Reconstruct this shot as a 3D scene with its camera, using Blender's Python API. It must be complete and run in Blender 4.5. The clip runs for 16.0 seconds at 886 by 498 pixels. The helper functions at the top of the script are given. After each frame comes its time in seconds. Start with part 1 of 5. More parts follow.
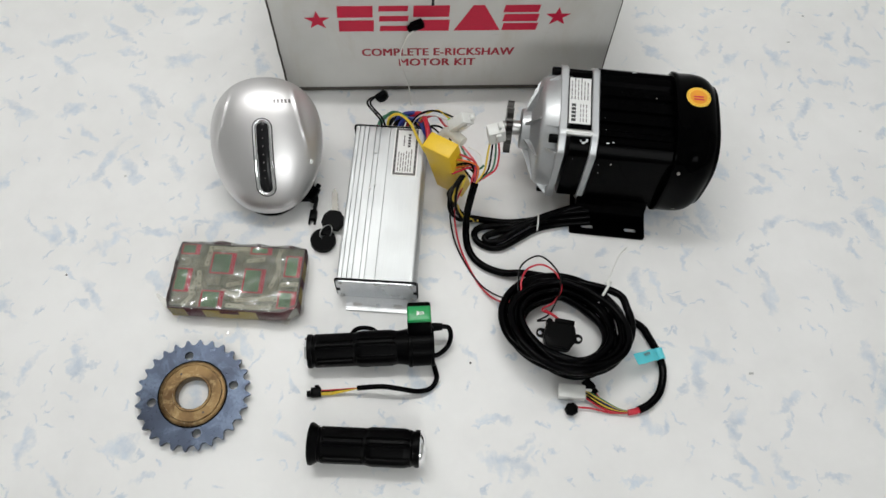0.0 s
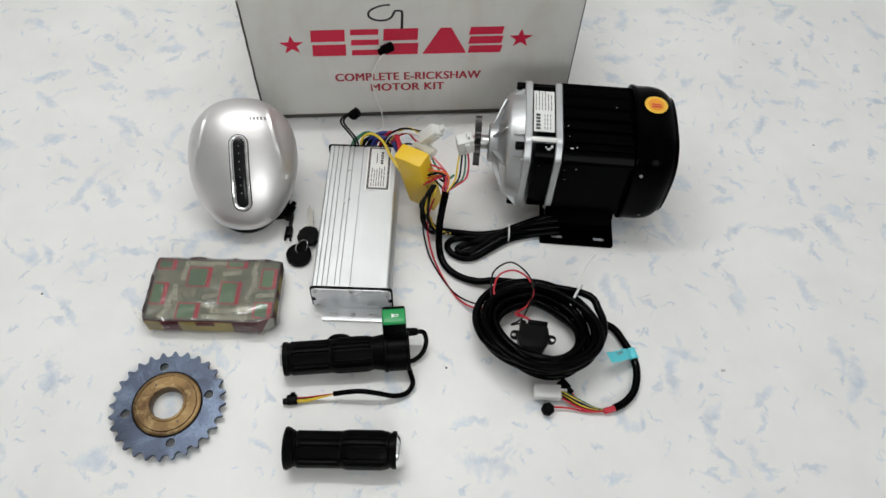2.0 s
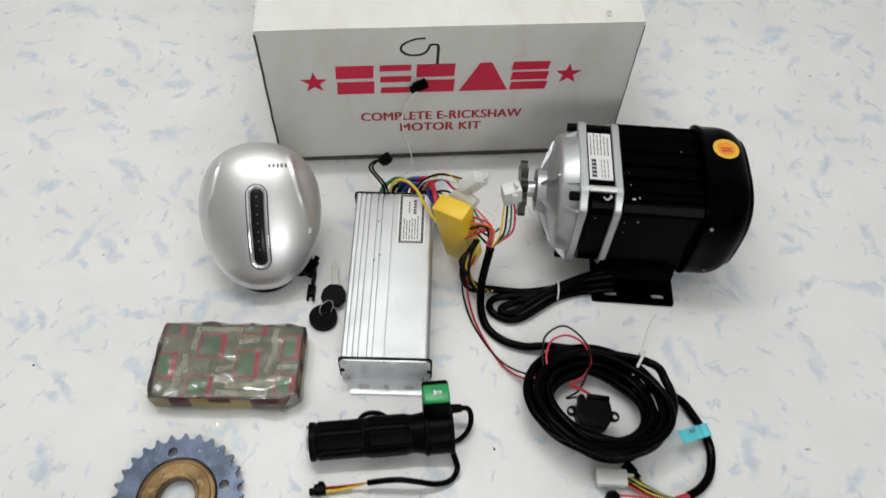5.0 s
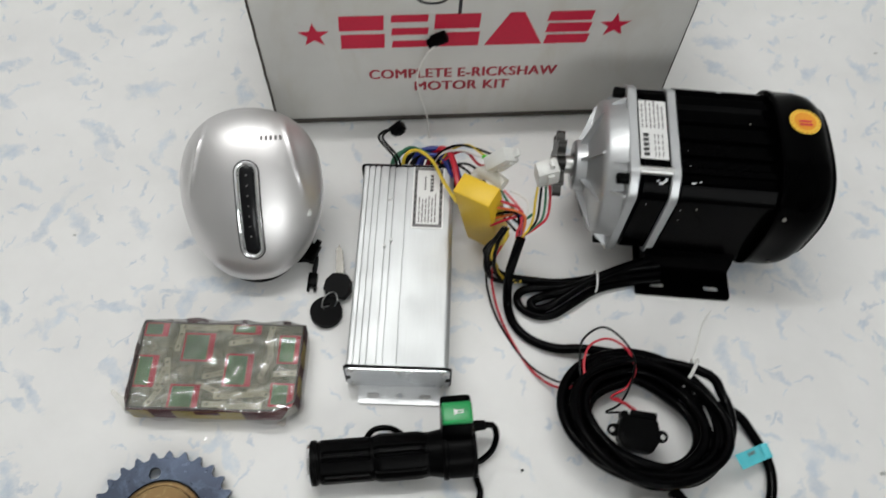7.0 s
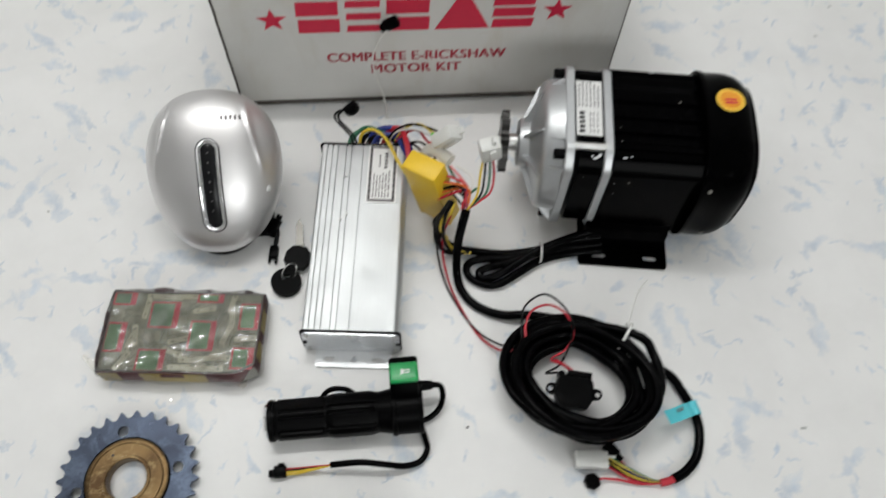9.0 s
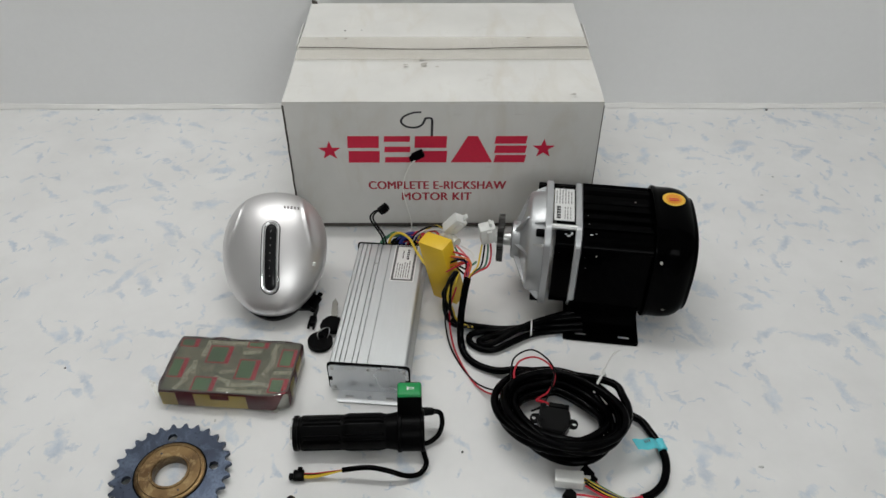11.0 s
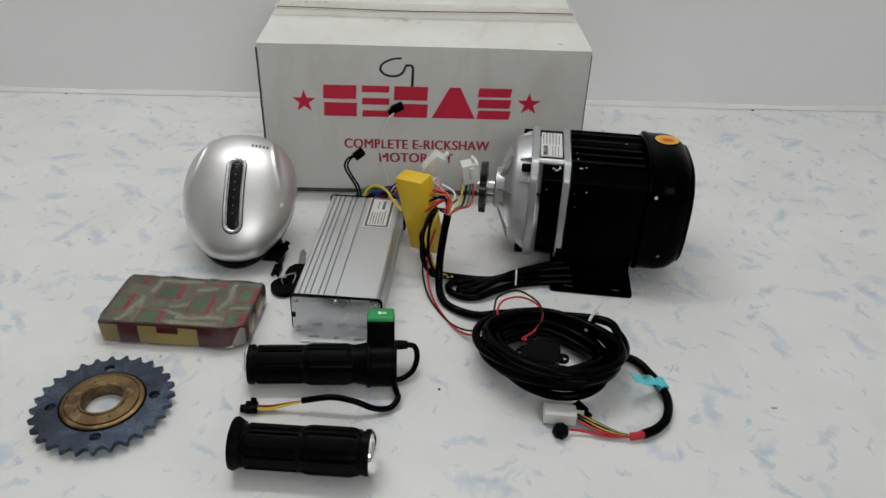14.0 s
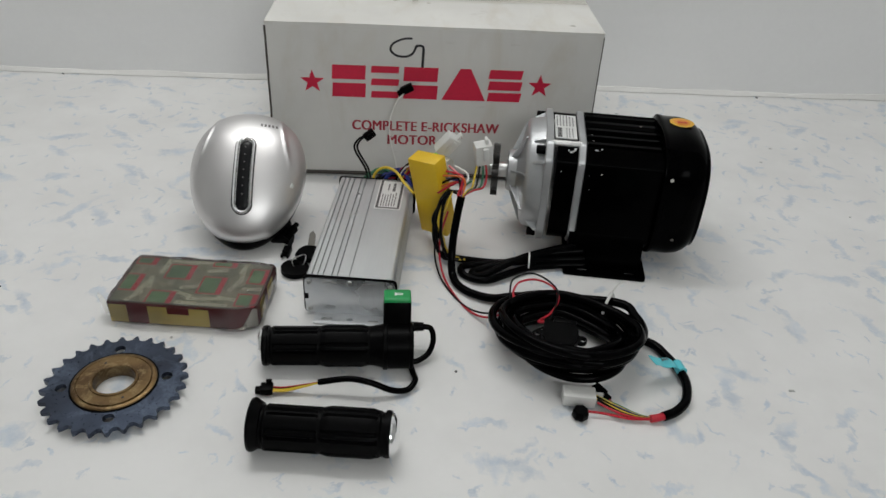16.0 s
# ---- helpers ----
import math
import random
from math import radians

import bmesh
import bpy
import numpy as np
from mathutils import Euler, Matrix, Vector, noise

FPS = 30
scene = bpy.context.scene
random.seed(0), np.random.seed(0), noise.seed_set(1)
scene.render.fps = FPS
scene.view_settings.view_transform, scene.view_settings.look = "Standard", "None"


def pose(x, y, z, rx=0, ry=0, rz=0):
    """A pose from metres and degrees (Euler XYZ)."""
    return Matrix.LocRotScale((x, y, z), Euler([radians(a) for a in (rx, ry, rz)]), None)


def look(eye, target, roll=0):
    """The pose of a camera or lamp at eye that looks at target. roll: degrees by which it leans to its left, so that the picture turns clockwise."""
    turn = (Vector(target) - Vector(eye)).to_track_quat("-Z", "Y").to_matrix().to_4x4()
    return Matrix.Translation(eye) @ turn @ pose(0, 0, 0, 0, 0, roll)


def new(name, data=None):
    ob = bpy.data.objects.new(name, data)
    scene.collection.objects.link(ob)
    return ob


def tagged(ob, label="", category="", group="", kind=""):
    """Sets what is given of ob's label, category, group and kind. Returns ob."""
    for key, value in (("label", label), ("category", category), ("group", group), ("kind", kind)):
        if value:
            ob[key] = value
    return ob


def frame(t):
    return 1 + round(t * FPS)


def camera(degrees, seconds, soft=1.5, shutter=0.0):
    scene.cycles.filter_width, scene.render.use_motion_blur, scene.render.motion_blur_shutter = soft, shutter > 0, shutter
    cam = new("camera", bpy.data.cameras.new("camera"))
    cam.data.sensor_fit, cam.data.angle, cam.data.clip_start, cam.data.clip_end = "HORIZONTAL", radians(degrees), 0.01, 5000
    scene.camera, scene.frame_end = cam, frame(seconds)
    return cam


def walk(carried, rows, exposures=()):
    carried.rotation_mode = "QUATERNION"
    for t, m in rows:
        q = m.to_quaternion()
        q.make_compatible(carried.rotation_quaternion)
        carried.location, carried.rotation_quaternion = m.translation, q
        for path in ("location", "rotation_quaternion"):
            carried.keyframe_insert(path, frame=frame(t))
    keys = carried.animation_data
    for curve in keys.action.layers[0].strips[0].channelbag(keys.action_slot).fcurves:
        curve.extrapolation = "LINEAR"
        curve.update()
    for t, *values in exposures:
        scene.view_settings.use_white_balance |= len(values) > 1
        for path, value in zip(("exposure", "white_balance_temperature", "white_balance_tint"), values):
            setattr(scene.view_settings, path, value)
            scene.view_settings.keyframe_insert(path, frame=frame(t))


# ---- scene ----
cam = camera(60.1, 16.0, soft=1.5, shutter=0.5)
PATH = [
    (0, (-0.0522, 0.0575, 0.8137), (0.0085, 1.0022, -1.0948), 2.3),
    (0.5, (-0.0714, 0.0277, 0.7838), (0.0266, 1.0629, -1.0756), 2.6),
    (1, (-0.0927, 0.0032, 0.7806), (0.0458, 1.0842, -1.0501), 4.5),
    (1.5, (-0.0724, -0.0096, 0.7817), (0.0554, 1.1193, -1.0203), 4.1),
    (2, (-0.0458, -0.0256, 0.7881), (0.0724, 1.1161, -1.0064), 2.8),
    (2.5, (-0.0479, -0.0469, 0.7934), (0.0575, 1.1108, -0.9915), 3.0),
    (3, (-0.0639, -0.0501, 0.7902), (0.0383, 1.1182, -0.9883), 2.6),
    (3.5, (-0.0692, -0.0554, 0.7774), (0.0469, 1.1502, -0.9755), 3.3),
    (4, (-0.0756, -0.0373, 0.7657), (0.0692, 1.1608, -0.9883), 4.0),
    (4.5, (-0.0820, 0.0021, 0.7466), (0.0277, 1.1875, -1.0203), 3.2),
    (4.7, (-0.0895, 0.0298, 0.7380), (0.0479, 1.2173, -1.0245), 3.0),
    (6.8, (-0.0692, 0.1789, 0.6731), (-0.0064, 1.2130, -1.1875), 1.2),
    (7, (-0.0905, 0.1811, 0.6624), (0.0096, 1.1864, -1.2130), 2.7),
    (7.5, (-0.1203, 0.1960, 0.6571), (0.0149, 1.0682, -1.2812), 4.2),
    (8, (-0.1140, 0.1874, 0.6560), (0.0341, 1.0331, -1.2940), 4.0),
    (8.5, (-0.0873, 0.1693, 0.6720), (0.0383, 1.0629, -1.2578), 2.9),
    (9, (-0.0511, 0.1448, 0.6954), (0.0596, 1.1193, -1.1949), 3.1),
    (9.2, (-0.0309, 0.1140, 0.7008), (0.0458, 1.3078, -1.0607), 0.5),
    (11.3, (-0.0181, -0.1725, 0.6859), (-0.0149, 1.4761, -0.6624), 0.1),
    (11.5, (-0.0128, -0.1789, 0.6795), (0.0170, 1.4931, -0.6401), 0.9),
    (12, (-0.0117, -0.1885, 0.6709), (0.0351, 1.4750, -0.6582), 1.8),
    (12.5, (-0.0160, -0.2290, 0.5911), (0.0064, 1.5357, -0.6007), 1.9),
    (13, (-0.0075, -0.2354, 0.5005), (0.0511, 1.5144, -0.7125), 1.3),
    (13.5, (-0.0117, -0.2162, 0.4920), (0.0043, 1.5837, -0.6465), 1.4),
    (14, (-0.0192, -0.2109, 0.4995), (0.0415, 1.5773, -0.6571), 2.1),
    (14.5, (-0.0224, -0.2119, 0.4974), (0.0522, 1.5762, -0.6571), 1.8),
    (15, (-0.0405, -0.2098, 0.4910), (0.0011, 1.5719, -0.6741), 2.8),
    (15.5, (-0.0469, -0.2066, 0.4878), (0.0298, 1.5719, -0.6827), 3.0),
    (16, (-0.0490, -0.2077, 0.4846), (0.0543, 1.5666, -0.6901), 3.2),
]
EXPOSURES = [(0.0, -0.19), (4.7, -0.19), (7.0, -0.30), (9.0, -0.25), (9.3, -0.28), (11.3, -0.51), (16.0, -0.56)]
walk(cam, [(t, look(eye, target, roll)) for t, eye, target, roll in PATH], EXPOSURES)

# ---- light ----
world = bpy.data.worlds.new("world")
scene.world = world
world.use_nodes = True
world.node_tree.nodes["Background"].inputs[0].default_value = (0.9, 0.95, 1.0, 1)
world.node_tree.nodes["Background"].inputs[1].default_value = 0.3
ROOM_X, ROOM_Y0, WALL_Y, ROOM_Z = 1.9, -2.4, 1.03, 2.6


def area_lamp(name, at, target, size_x, size_y, watts, colour):
    data = bpy.data.lights.new(name, "AREA")
    data.shape, data.size, data.size_y, data.energy, data.color = "RECTANGLE", size_x, size_y, watts, colour
    ob = new(name, data)
    ob.matrix_world = look(at, target)
    return ob


area_lamp("tube_light", (-0.28, 0.86, 1.56), (-0.28, 0.86, 0), 1.2, 0.06, 9.5, (0.985, 0.99, 0.97))
area_lamp("tube_light", (-0.28, 0.86, 1.64), (-0.28, 0.84, 2.6), 1.2, 0.06, 13.8, (0.985, 0.99, 0.97))
# Unseen soft fill lamp, added to brighten the wall and carton front.
area_lamp("south_fill_light", (0.6, -2.36, 1.55), (0.4, 0, 0.9), 1.5, 1.2, 46, (0.96, 0.985, 0.98))


# ---- materials ----
def nodes_of(name):
    m = bpy.data.materials.new(name)
    m.use_nodes = True
    t = m.node_tree
    return m, t, t.nodes["Principled BSDF"]


def add(t, kind, **values):
    n = t.nodes.new(kind)
    for k, v in values.items():
        if k in n.inputs:
            n.inputs[k].default_value = v
        else:
            setattr(n, k, v)
    return n


def coords(t, scale=(1, 1, 1), kind="Object"):
    tc, mp = t.nodes.new("ShaderNodeTexCoord"), t.nodes.new("ShaderNodeMapping")
    mp.inputs["Scale"].default_value = scale
    t.links.new(tc.outputs[kind], mp.inputs["Vector"])
    return mp.outputs[0]


def noise_tex(t, vec, scale, detail=4, rough=0.55, distort=0.0):
    n = add(t, "ShaderNodeTexNoise", Scale=scale, Detail=detail, Roughness=rough, Distortion=distort)
    t.links.new(vec, n.inputs["Vector"])
    return n.outputs["Fac"]


def ramp(t, fac, stops):
    r = t.nodes.new("ShaderNodeValToRGB")
    e = r.color_ramp.elements
    while len(e) < len(stops):
        e.new(0.5)
    for el, (p, c) in zip(e, stops):
        el.position, el.color = p, (*c, 1) if len(c) == 3 else c
    t.links.new(fac, r.inputs[0])
    return r.outputs[0]


def math_node(t, op, a, b=None):
    n = t.nodes.new("ShaderNodeMath")
    n.operation = op
    for i, v in enumerate((a, b)):
        if v is None:
            continue
        if isinstance(v, (int, float)):
            n.inputs[i].default_value = v
        else:
            t.links.new(v, n.inputs[i])
    return n.outputs[0]


def blend(t, fac, a, b):
    n = t.nodes.new("ShaderNodeMix")
    n.data_type = "RGBA"
    for i, v in ((0, fac), (6, a), (7, b)):
        if isinstance(v, (int, float)):
            n.inputs[i].default_value = v
        elif isinstance(v, tuple):
            n.inputs[i].default_value = (*v, 1)
        else:
            t.links.new(v, n.inputs[i])
    return n.outputs[2]


def bump(t, b, height, strength, distance):
    n = add(t, "ShaderNodeBump", Strength=strength, Distance=distance)
    t.links.new(height, n.inputs["Height"])
    t.links.new(n.outputs[0], b.inputs["Normal"])


def plain(name, colour, rough=0.5, metal=0.0, var=0.12, grain=60, relief=0.0, scale=(1, 1, 1), coat=0.0, spec=0.5):
    """A surface with broad and fine variation of colour, gloss and relief."""
    m, t, b = nodes_of(name)
    v = coords(t, scale)
    broad, fine = noise_tex(t, v, grain * 0.2, 3), noise_tex(t, v, grain * 6, 5, 0.65)
    mix = math_node(t, "ADD", math_node(t, "MULTIPLY", broad, 0.6), math_node(t, "MULTIPLY", fine, 0.4))
    lo, hi = [tuple(max(0.0, min(1.0, c * k)) for c in colour) for k in (1 - var, 1 + var)]
    t.links.new(ramp(t, mix, [(0.3, lo), (0.7, hi)]), b.inputs["Base Color"])
    r = t.nodes.new("ShaderNodeMapRange")
    r.inputs[3].default_value, r.inputs[4].default_value = max(0.02, rough - 0.08), min(1, rough + 0.08)
    t.links.new(mix, r.inputs[0])
    t.links.new(r.outputs[0], b.inputs["Roughness"])
    b.inputs["Metallic"].default_value = metal
    b.inputs["Specular IOR Level"].default_value = spec
    b.inputs["Coat Weight"].default_value = coat
    b.inputs["Coat Roughness"].default_value = 0.08
    if relief:
        bump(t, b, fine, relief, 0.0006)
    return m


def floor_material():
    m, t, b = nodes_of("marbled_vinyl")
    base = coords(t)
    warp = add(t, "ShaderNodeTexNoise", Scale=26.0, Detail=3.0)
    t.links.new(base, warp.inputs["Vector"])
    off = add(t, "ShaderNodeVectorMath", operation="MULTIPLY_ADD")
    off.inputs[1].default_value = (0.034, 0.034, 0)
    t.links.new(warp.outputs["Color"], off.inputs[0])
    t.links.new(base, off.inputs[2])
    fray = add(t, "ShaderNodeTexNoise", Scale=85.0, Detail=4.0, Roughness=0.65)
    t.links.new(base, fray.inputs["Vector"])
    torn = add(t, "ShaderNodeVectorMath", operation="MULTIPLY_ADD")
    torn.inputs[1].default_value = (0.017, 0.017, 0)
    t.links.new(fray.outputs["Color"], torn.inputs[0])
    t.links.new(off.outputs[0], torn.inputs[2])
    masks = []
    # feathery strokes: one stroke in each cell, turned at random
    for cells, length, thin, share, shift in ((10.0, 0.36, 3.4, 0.34, 0.0), (12.0, 0.34, 2.8, 0.36, 4.1), (14.0, 0.36, 4.4, 0.40, 8.3), (19.0, 0.32, 3.8, 0.40, 11.9), (30.0, 0.30, 4.2, 0.45, 2.2), (38.0, 0.24, 3.4, 0.40, 6.4)):
        mp = t.nodes.new("ShaderNodeMapping")
        mp.inputs["Scale"].default_value = (cells,) * 3
        mp.inputs["Location"].default_value = (shift, shift * 1.7, 0)
        t.links.new(torn.outputs[0], mp.inputs["Vector"])
        vor = add(t, "ShaderNodeTexVoronoi", Scale=1.0, voronoi_dimensions="2D")
        t.links.new(mp.outputs[0], vor.inputs["Vector"])
        rel = add(t, "ShaderNodeVectorMath", operation="SUBTRACT")
        t.links.new(mp.outputs[0], rel.inputs[0])
        t.links.new(vor.outputs["Position"], rel.inputs[1])
        sep = t.nodes.new("ShaderNodeSeparateColor")
        t.links.new(vor.outputs["Color"], sep.inputs[0])
        rot = add(t, "ShaderNodeVectorRotate", rotation_type="Z_AXIS")
        t.links.new(rel.outputs[0], rot.inputs["Vector"])
        t.links.new(math_node(t, "MULTIPLY", sep.outputs[0], 6.28), rot.inputs["Angle"])
        shape = add(t, "ShaderNodeVectorMath", operation="MULTIPLY")
        shape.inputs[1].default_value = (1, thin, 0)
        t.links.new(rot.outputs[0], shape.inputs[0])
        size = add(t, "ShaderNodeVectorMath", operation="LENGTH")
        t.links.new(shape.outputs[0], size.inputs[0])
        rough_edge = math_node(t, "ADD", size.outputs["Value"], math_node(t, "MULTIPLY", math_node(t, "SUBTRACT", noise_tex(t, mp.outputs[0], 5.0, 3, 0.6), 0.5), 0.75))
        inside = ramp(t, rough_edge, [(0.02, (1, 1, 1)), (length * 0.55, (0.62,) * 3), (length * 0.95, (0, 0, 0))])
        here = math_node(t, "LESS_THAN", sep.outputs[1], share)
        masks.append(math_node(t, "MULTIPLY", inside, here))
    mark = masks[0]
    for other in masks[1:]:
        mark = math_node(t, "MAXIMUM", mark, other)
    cloud = noise_tex(t, base, 9, 5, 0.6)
    ground = ramp(t, cloud, [(0.3, (0.74, 0.735, 0.725)), (0.62, (0.805, 0.80, 0.79))])
    tint = ramp(t, noise_tex(t, base, 30, 3), [(0.35, (0.44, 0.515, 0.605)), (0.65, (0.58, 0.655, 0.735))])
    broken = math_node(t, "MULTIPLY", mark, ramp(t, noise_tex(t, base, 90, 4, 0.7), [(0.3, (0.34,) * 3), (0.6, (0.86,) * 3)]))
    t.links.new(blend(t, broken, ground, tint), b.inputs["Base Color"])
    b.inputs["Roughness"].default_value = 0.34
    b.inputs["Specular IOR Level"].default_value = 0.4
    bump(t, b, noise_tex(t, base, 260, 3), 0.06, 0.0004)
    return m


def card_material():
    m, t, b = nodes_of("printed_white_card")
    v = coords(t)
    broad, fine, flute = noise_tex(t, v, 9, 4), noise_tex(t, v, 220, 5, 0.7), noise_tex(t, coords(t, (150, 150, 2)), 1, 2)
    scuff = ramp(t, noise_tex(t, coords(t, (1, 1, 4)), 26, 6, 0.72), [(0.62, (0, 0, 0)), (0.78, (0.5,) * 3)])
    ground = ramp(t, broad, [(0.3, (0.67, 0.66, 0.63)), (0.7, (0.76, 0.75, 0.72))])
    stain = ramp(t, noise_tex(t, coords(t, (3, 1, 1)), 7, 5, 0.6, 0.8), [(0.52, (0, 0, 0)), (0.76, (0.45,) * 3)])
    ground = blend(t, stain, ground, (0.58, 0.53, 0.44))
    t.links.new(blend(t, scuff, ground, (0.50, 0.47, 0.42)), b.inputs["Base Color"])
    b.inputs["Roughness"].default_value = 0.55
    bump(t, b, math_node(t, "ADD", math_node(t, "MULTIPLY", flute, 0.6), math_node(t, "MULTIPLY", fine, 0.4)), 0.12, 0.0006)
    return m


def brushed(name, colour, rough, scale):
    m, t, b = nodes_of(name)
    v = coords(t, scale)
    n, w = noise_tex(t, v, 30, 5, 0.7), noise_tex(t, coords(t), 25, 3)
    lo, hi = tuple(c * 0.95 for c in colour), tuple(min(1, c * 1.03) for c in colour)
    t.links.new(ramp(t, n, [(0.3, lo), (0.7, hi)]), b.inputs["Base Color"])
    t.links.new(ramp(t, w, [(0.3, (rough - 0.06,) * 3), (0.7, (rough + 0.1,) * 3)]), b.inputs["Roughness"])
    b.inputs["Metallic"].default_value = 0.9
    bump(t, b, n, 0.03, 0.0003)
    return m


def chain_print():
    """Printed card: olive ground with dark link shapes."""
    m, t, b = nodes_of("chain_box_print")
    v = coords(t)
    near = noise_tex(t, v, 45, 3)
    olive = ramp(t, near, [(0.35, (0.11, 0.11, 0.070)), (0.65, (0.25, 0.235, 0.165))])
    links = add(t, "ShaderNodeTexVoronoi", Scale=95.0, feature="DISTANCE_TO_EDGE")
    t.links.new(v, links.inputs["Vector"])
    olive = blend(t, ramp(t, links.outputs["Distance"], [(0.02, (0.7,) * 3), (0.07, (0, 0, 0))]), olive, (0.06, 0.075, 0.04))
    t.links.new(olive, b.inputs["Base Color"])
    b.inputs["Roughness"].default_value = 0.5
    return m


def film_material():
    """Crumpled clear film: thin, glossy, with sharp creases."""
    m, t, b = nodes_of("clear_film")
    out = t.nodes["Material Output"]
    clear, gloss, mix = t.nodes.new("ShaderNodeBsdfTransparent"), t.nodes.new("ShaderNodeBsdfGlossy"), t.nodes.new("ShaderNodeMixShader")
    haze, both = t.nodes.new("ShaderNodeBsdfGlossy"), t.nodes.new("ShaderNodeMixShader")
    haze.inputs["Roughness"].default_value = 0.36
    both.inputs[0].default_value = 0.25
    clear.inputs[0].default_value = (0.95, 0.95, 0.93, 1)
    gloss.inputs["Roughness"].default_value = 0.06
    fres = add(t, "ShaderNodeFresnel", IOR=1.65)
    v = coords(t)
    wv = add(t, "ShaderNodeTexNoise", Scale=29.0, Detail=2.4, Roughness=0.5, Distortion=1.1, noise_type="RIDGED_MULTIFRACTAL")
    t.links.new(v, wv.inputs["Vector"])
    n = add(t, "ShaderNodeBump", Strength=0.50, Distance=0.0013)
    t.links.new(wv.outputs["Fac"], n.inputs["Height"])
    t.links.new(n.outputs[0], gloss.inputs["Normal"])
    t.links.new(n.outputs[0], fres.inputs["Normal"])
    t.links.new(math_node(t, "MULTIPLY", fres.outputs[0], 1.1), mix.inputs[0])
    t.links.new(clear.outputs[0], mix.inputs[1])
    t.links.new(n.outputs[0], haze.inputs["Normal"])
    t.links.new(gloss.outputs[0], both.inputs[1])
    t.links.new(haze.outputs[0], both.inputs[2])
    t.links.new(both.outputs[0], mix.inputs[2])
    t.links.new(mix.outputs[0], out.inputs["Surface"])
    return m


def lacquer():
    """Silver lacquer with a fine even flake and slow drifts of tone."""
    m, t, b = nodes_of("silver_lacquer")
    v = coords(t)
    t.links.new(ramp(t, noise_tex(t, v, 12, 2), [(0.3, (0.68, 0.665, 0.665)), (0.7, (0.74, 0.725, 0.725))]), b.inputs["Base Color"])
    t.links.new(ramp(t, noise_tex(t, v, 18, 3), [(0.3, (0.37,) * 3), (0.7, (0.43,) * 3)]), b.inputs["Roughness"])
    b.inputs["Metallic"].default_value = 0.95
    b.inputs["Coat Weight"].default_value, b.inputs["Coat Roughness"].default_value = 0.20, 0.12
    return m


def worn_metal(name, dark, mid, pale, rough, patch, amount):
    """Handled steel or bronze: slow drifts of tone, pale rubbed patches with ragged edges, fine pits."""
    m, t, b = nodes_of(name)
    v = coords(t)
    slow, fine = noise_tex(t, v, patch * 0.35, 3), noise_tex(t, v, patch * 9, 4, 0.7)
    tone = ramp(t, slow, [(0.36, dark), (0.62, mid)])
    rub = ramp(t, noise_tex(t, v, patch, 6, 0.68, 0.7), [(0.50, (0, 0, 0)), (0.62, (amount,) * 3)])
    t.links.new(blend(t, math_node(t, "MULTIPLY", rub, ramp(t, fine, [(0.36, (0.25,) * 3), (0.58, (1, 1, 1))])), tone, pale), b.inputs["Base Color"])
    t.links.new(ramp(t, fine, [(0.3, (rough - 0.08,) * 3), (0.7, (rough + 0.1,) * 3)]), b.inputs["Roughness"])
    b.inputs["Metallic"].default_value = 0.8
    bump(t, b, fine, 0.25, 0.0005)
    return m


FLOOR, CARD, FILM, PRINT = floor_material(), card_material(), film_material(), chain_print()
SLEEVE = plain("cloudy_sleeve", (0.80, 0.78, 0.70), 0.35, var=0.06)
SLEEVE.node_tree.nodes["Principled BSDF"].inputs["Alpha"].default_value = 0.55
FIELD_GREEN = plain("green_print", (0.075, 0.155, 0.065), 0.5, var=0.75, grain=170)
# Grey of the unseen walls, chosen to weaken bounce and reflections on black parts.
FAR_WALL_GREY = plain("unseen_wall_grey", (0.50, 0.50, 0.49), 0.8, var=0.04, grain=20, relief=0.1)
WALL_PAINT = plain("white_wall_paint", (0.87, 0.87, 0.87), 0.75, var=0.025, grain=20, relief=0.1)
CAULK = plain("white_caulk", (0.80, 0.79, 0.77), 0.6, var=0.06, grain=60, relief=0.4)
SMUDGE = plain("grey_smudge", (0.47, 0.445, 0.405), 0.8, var=0.3, grain=200)
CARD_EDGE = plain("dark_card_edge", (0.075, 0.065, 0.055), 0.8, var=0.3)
RED_INK = plain("red_ink", (0.64, 0.012, 0.055), 0.5, var=0.12, grain=50)
MAROON_INK = plain("dark_red_ink", (0.42, 0.03, 0.05), 0.55, var=0.12, grain=50)
MARKER = plain("black_marker", (0.012, 0.012, 0.016), 0.5)
ALLOY = brushed("brushed_aluminium", (0.565, 0.58, 0.585), 0.48, (60, 1, 1))
PLATE = brushed("zinc_plate", (0.64, 0.66, 0.68), 0.22, (40, 2, 2))
TAB = brushed("bright_zinc_tab", (0.80, 0.81, 0.82), 0.50, (40, 2, 2))
CHAIN_RED = plain("dull_red_print", (0.38, 0.012, 0.028), 0.5, var=0.25, grain=120)
CAST = plain("silver_cast_paint", (0.50, 0.51, 0.52), 0.38, 0.75, 0.10, 80, 0.12)
BLACK_GLOSS = plain("black_gloss_paint", (0.0006, 0.0006, 0.0007), 0.13, 0.0, 0.2, 90, 0.03, spec=0.017)
BLACK_PLASTIC = plain("black_plastic", (0.0014, 0.0014, 0.0016), 0.32, 0.0, 0.2, 120, 0.1, spec=0.04)
RUBBER = plain("black_rubber", (0.0012, 0.0012, 0.0014), 0.36, 0.0, 0.2, 140, 0.15, spec=0.06)
SHEATH = plain("black_cable_sheath", (0.0010, 0.0010, 0.0012), 0.10, 0.0, 0.2, 150, 0.03, spec=0.045)
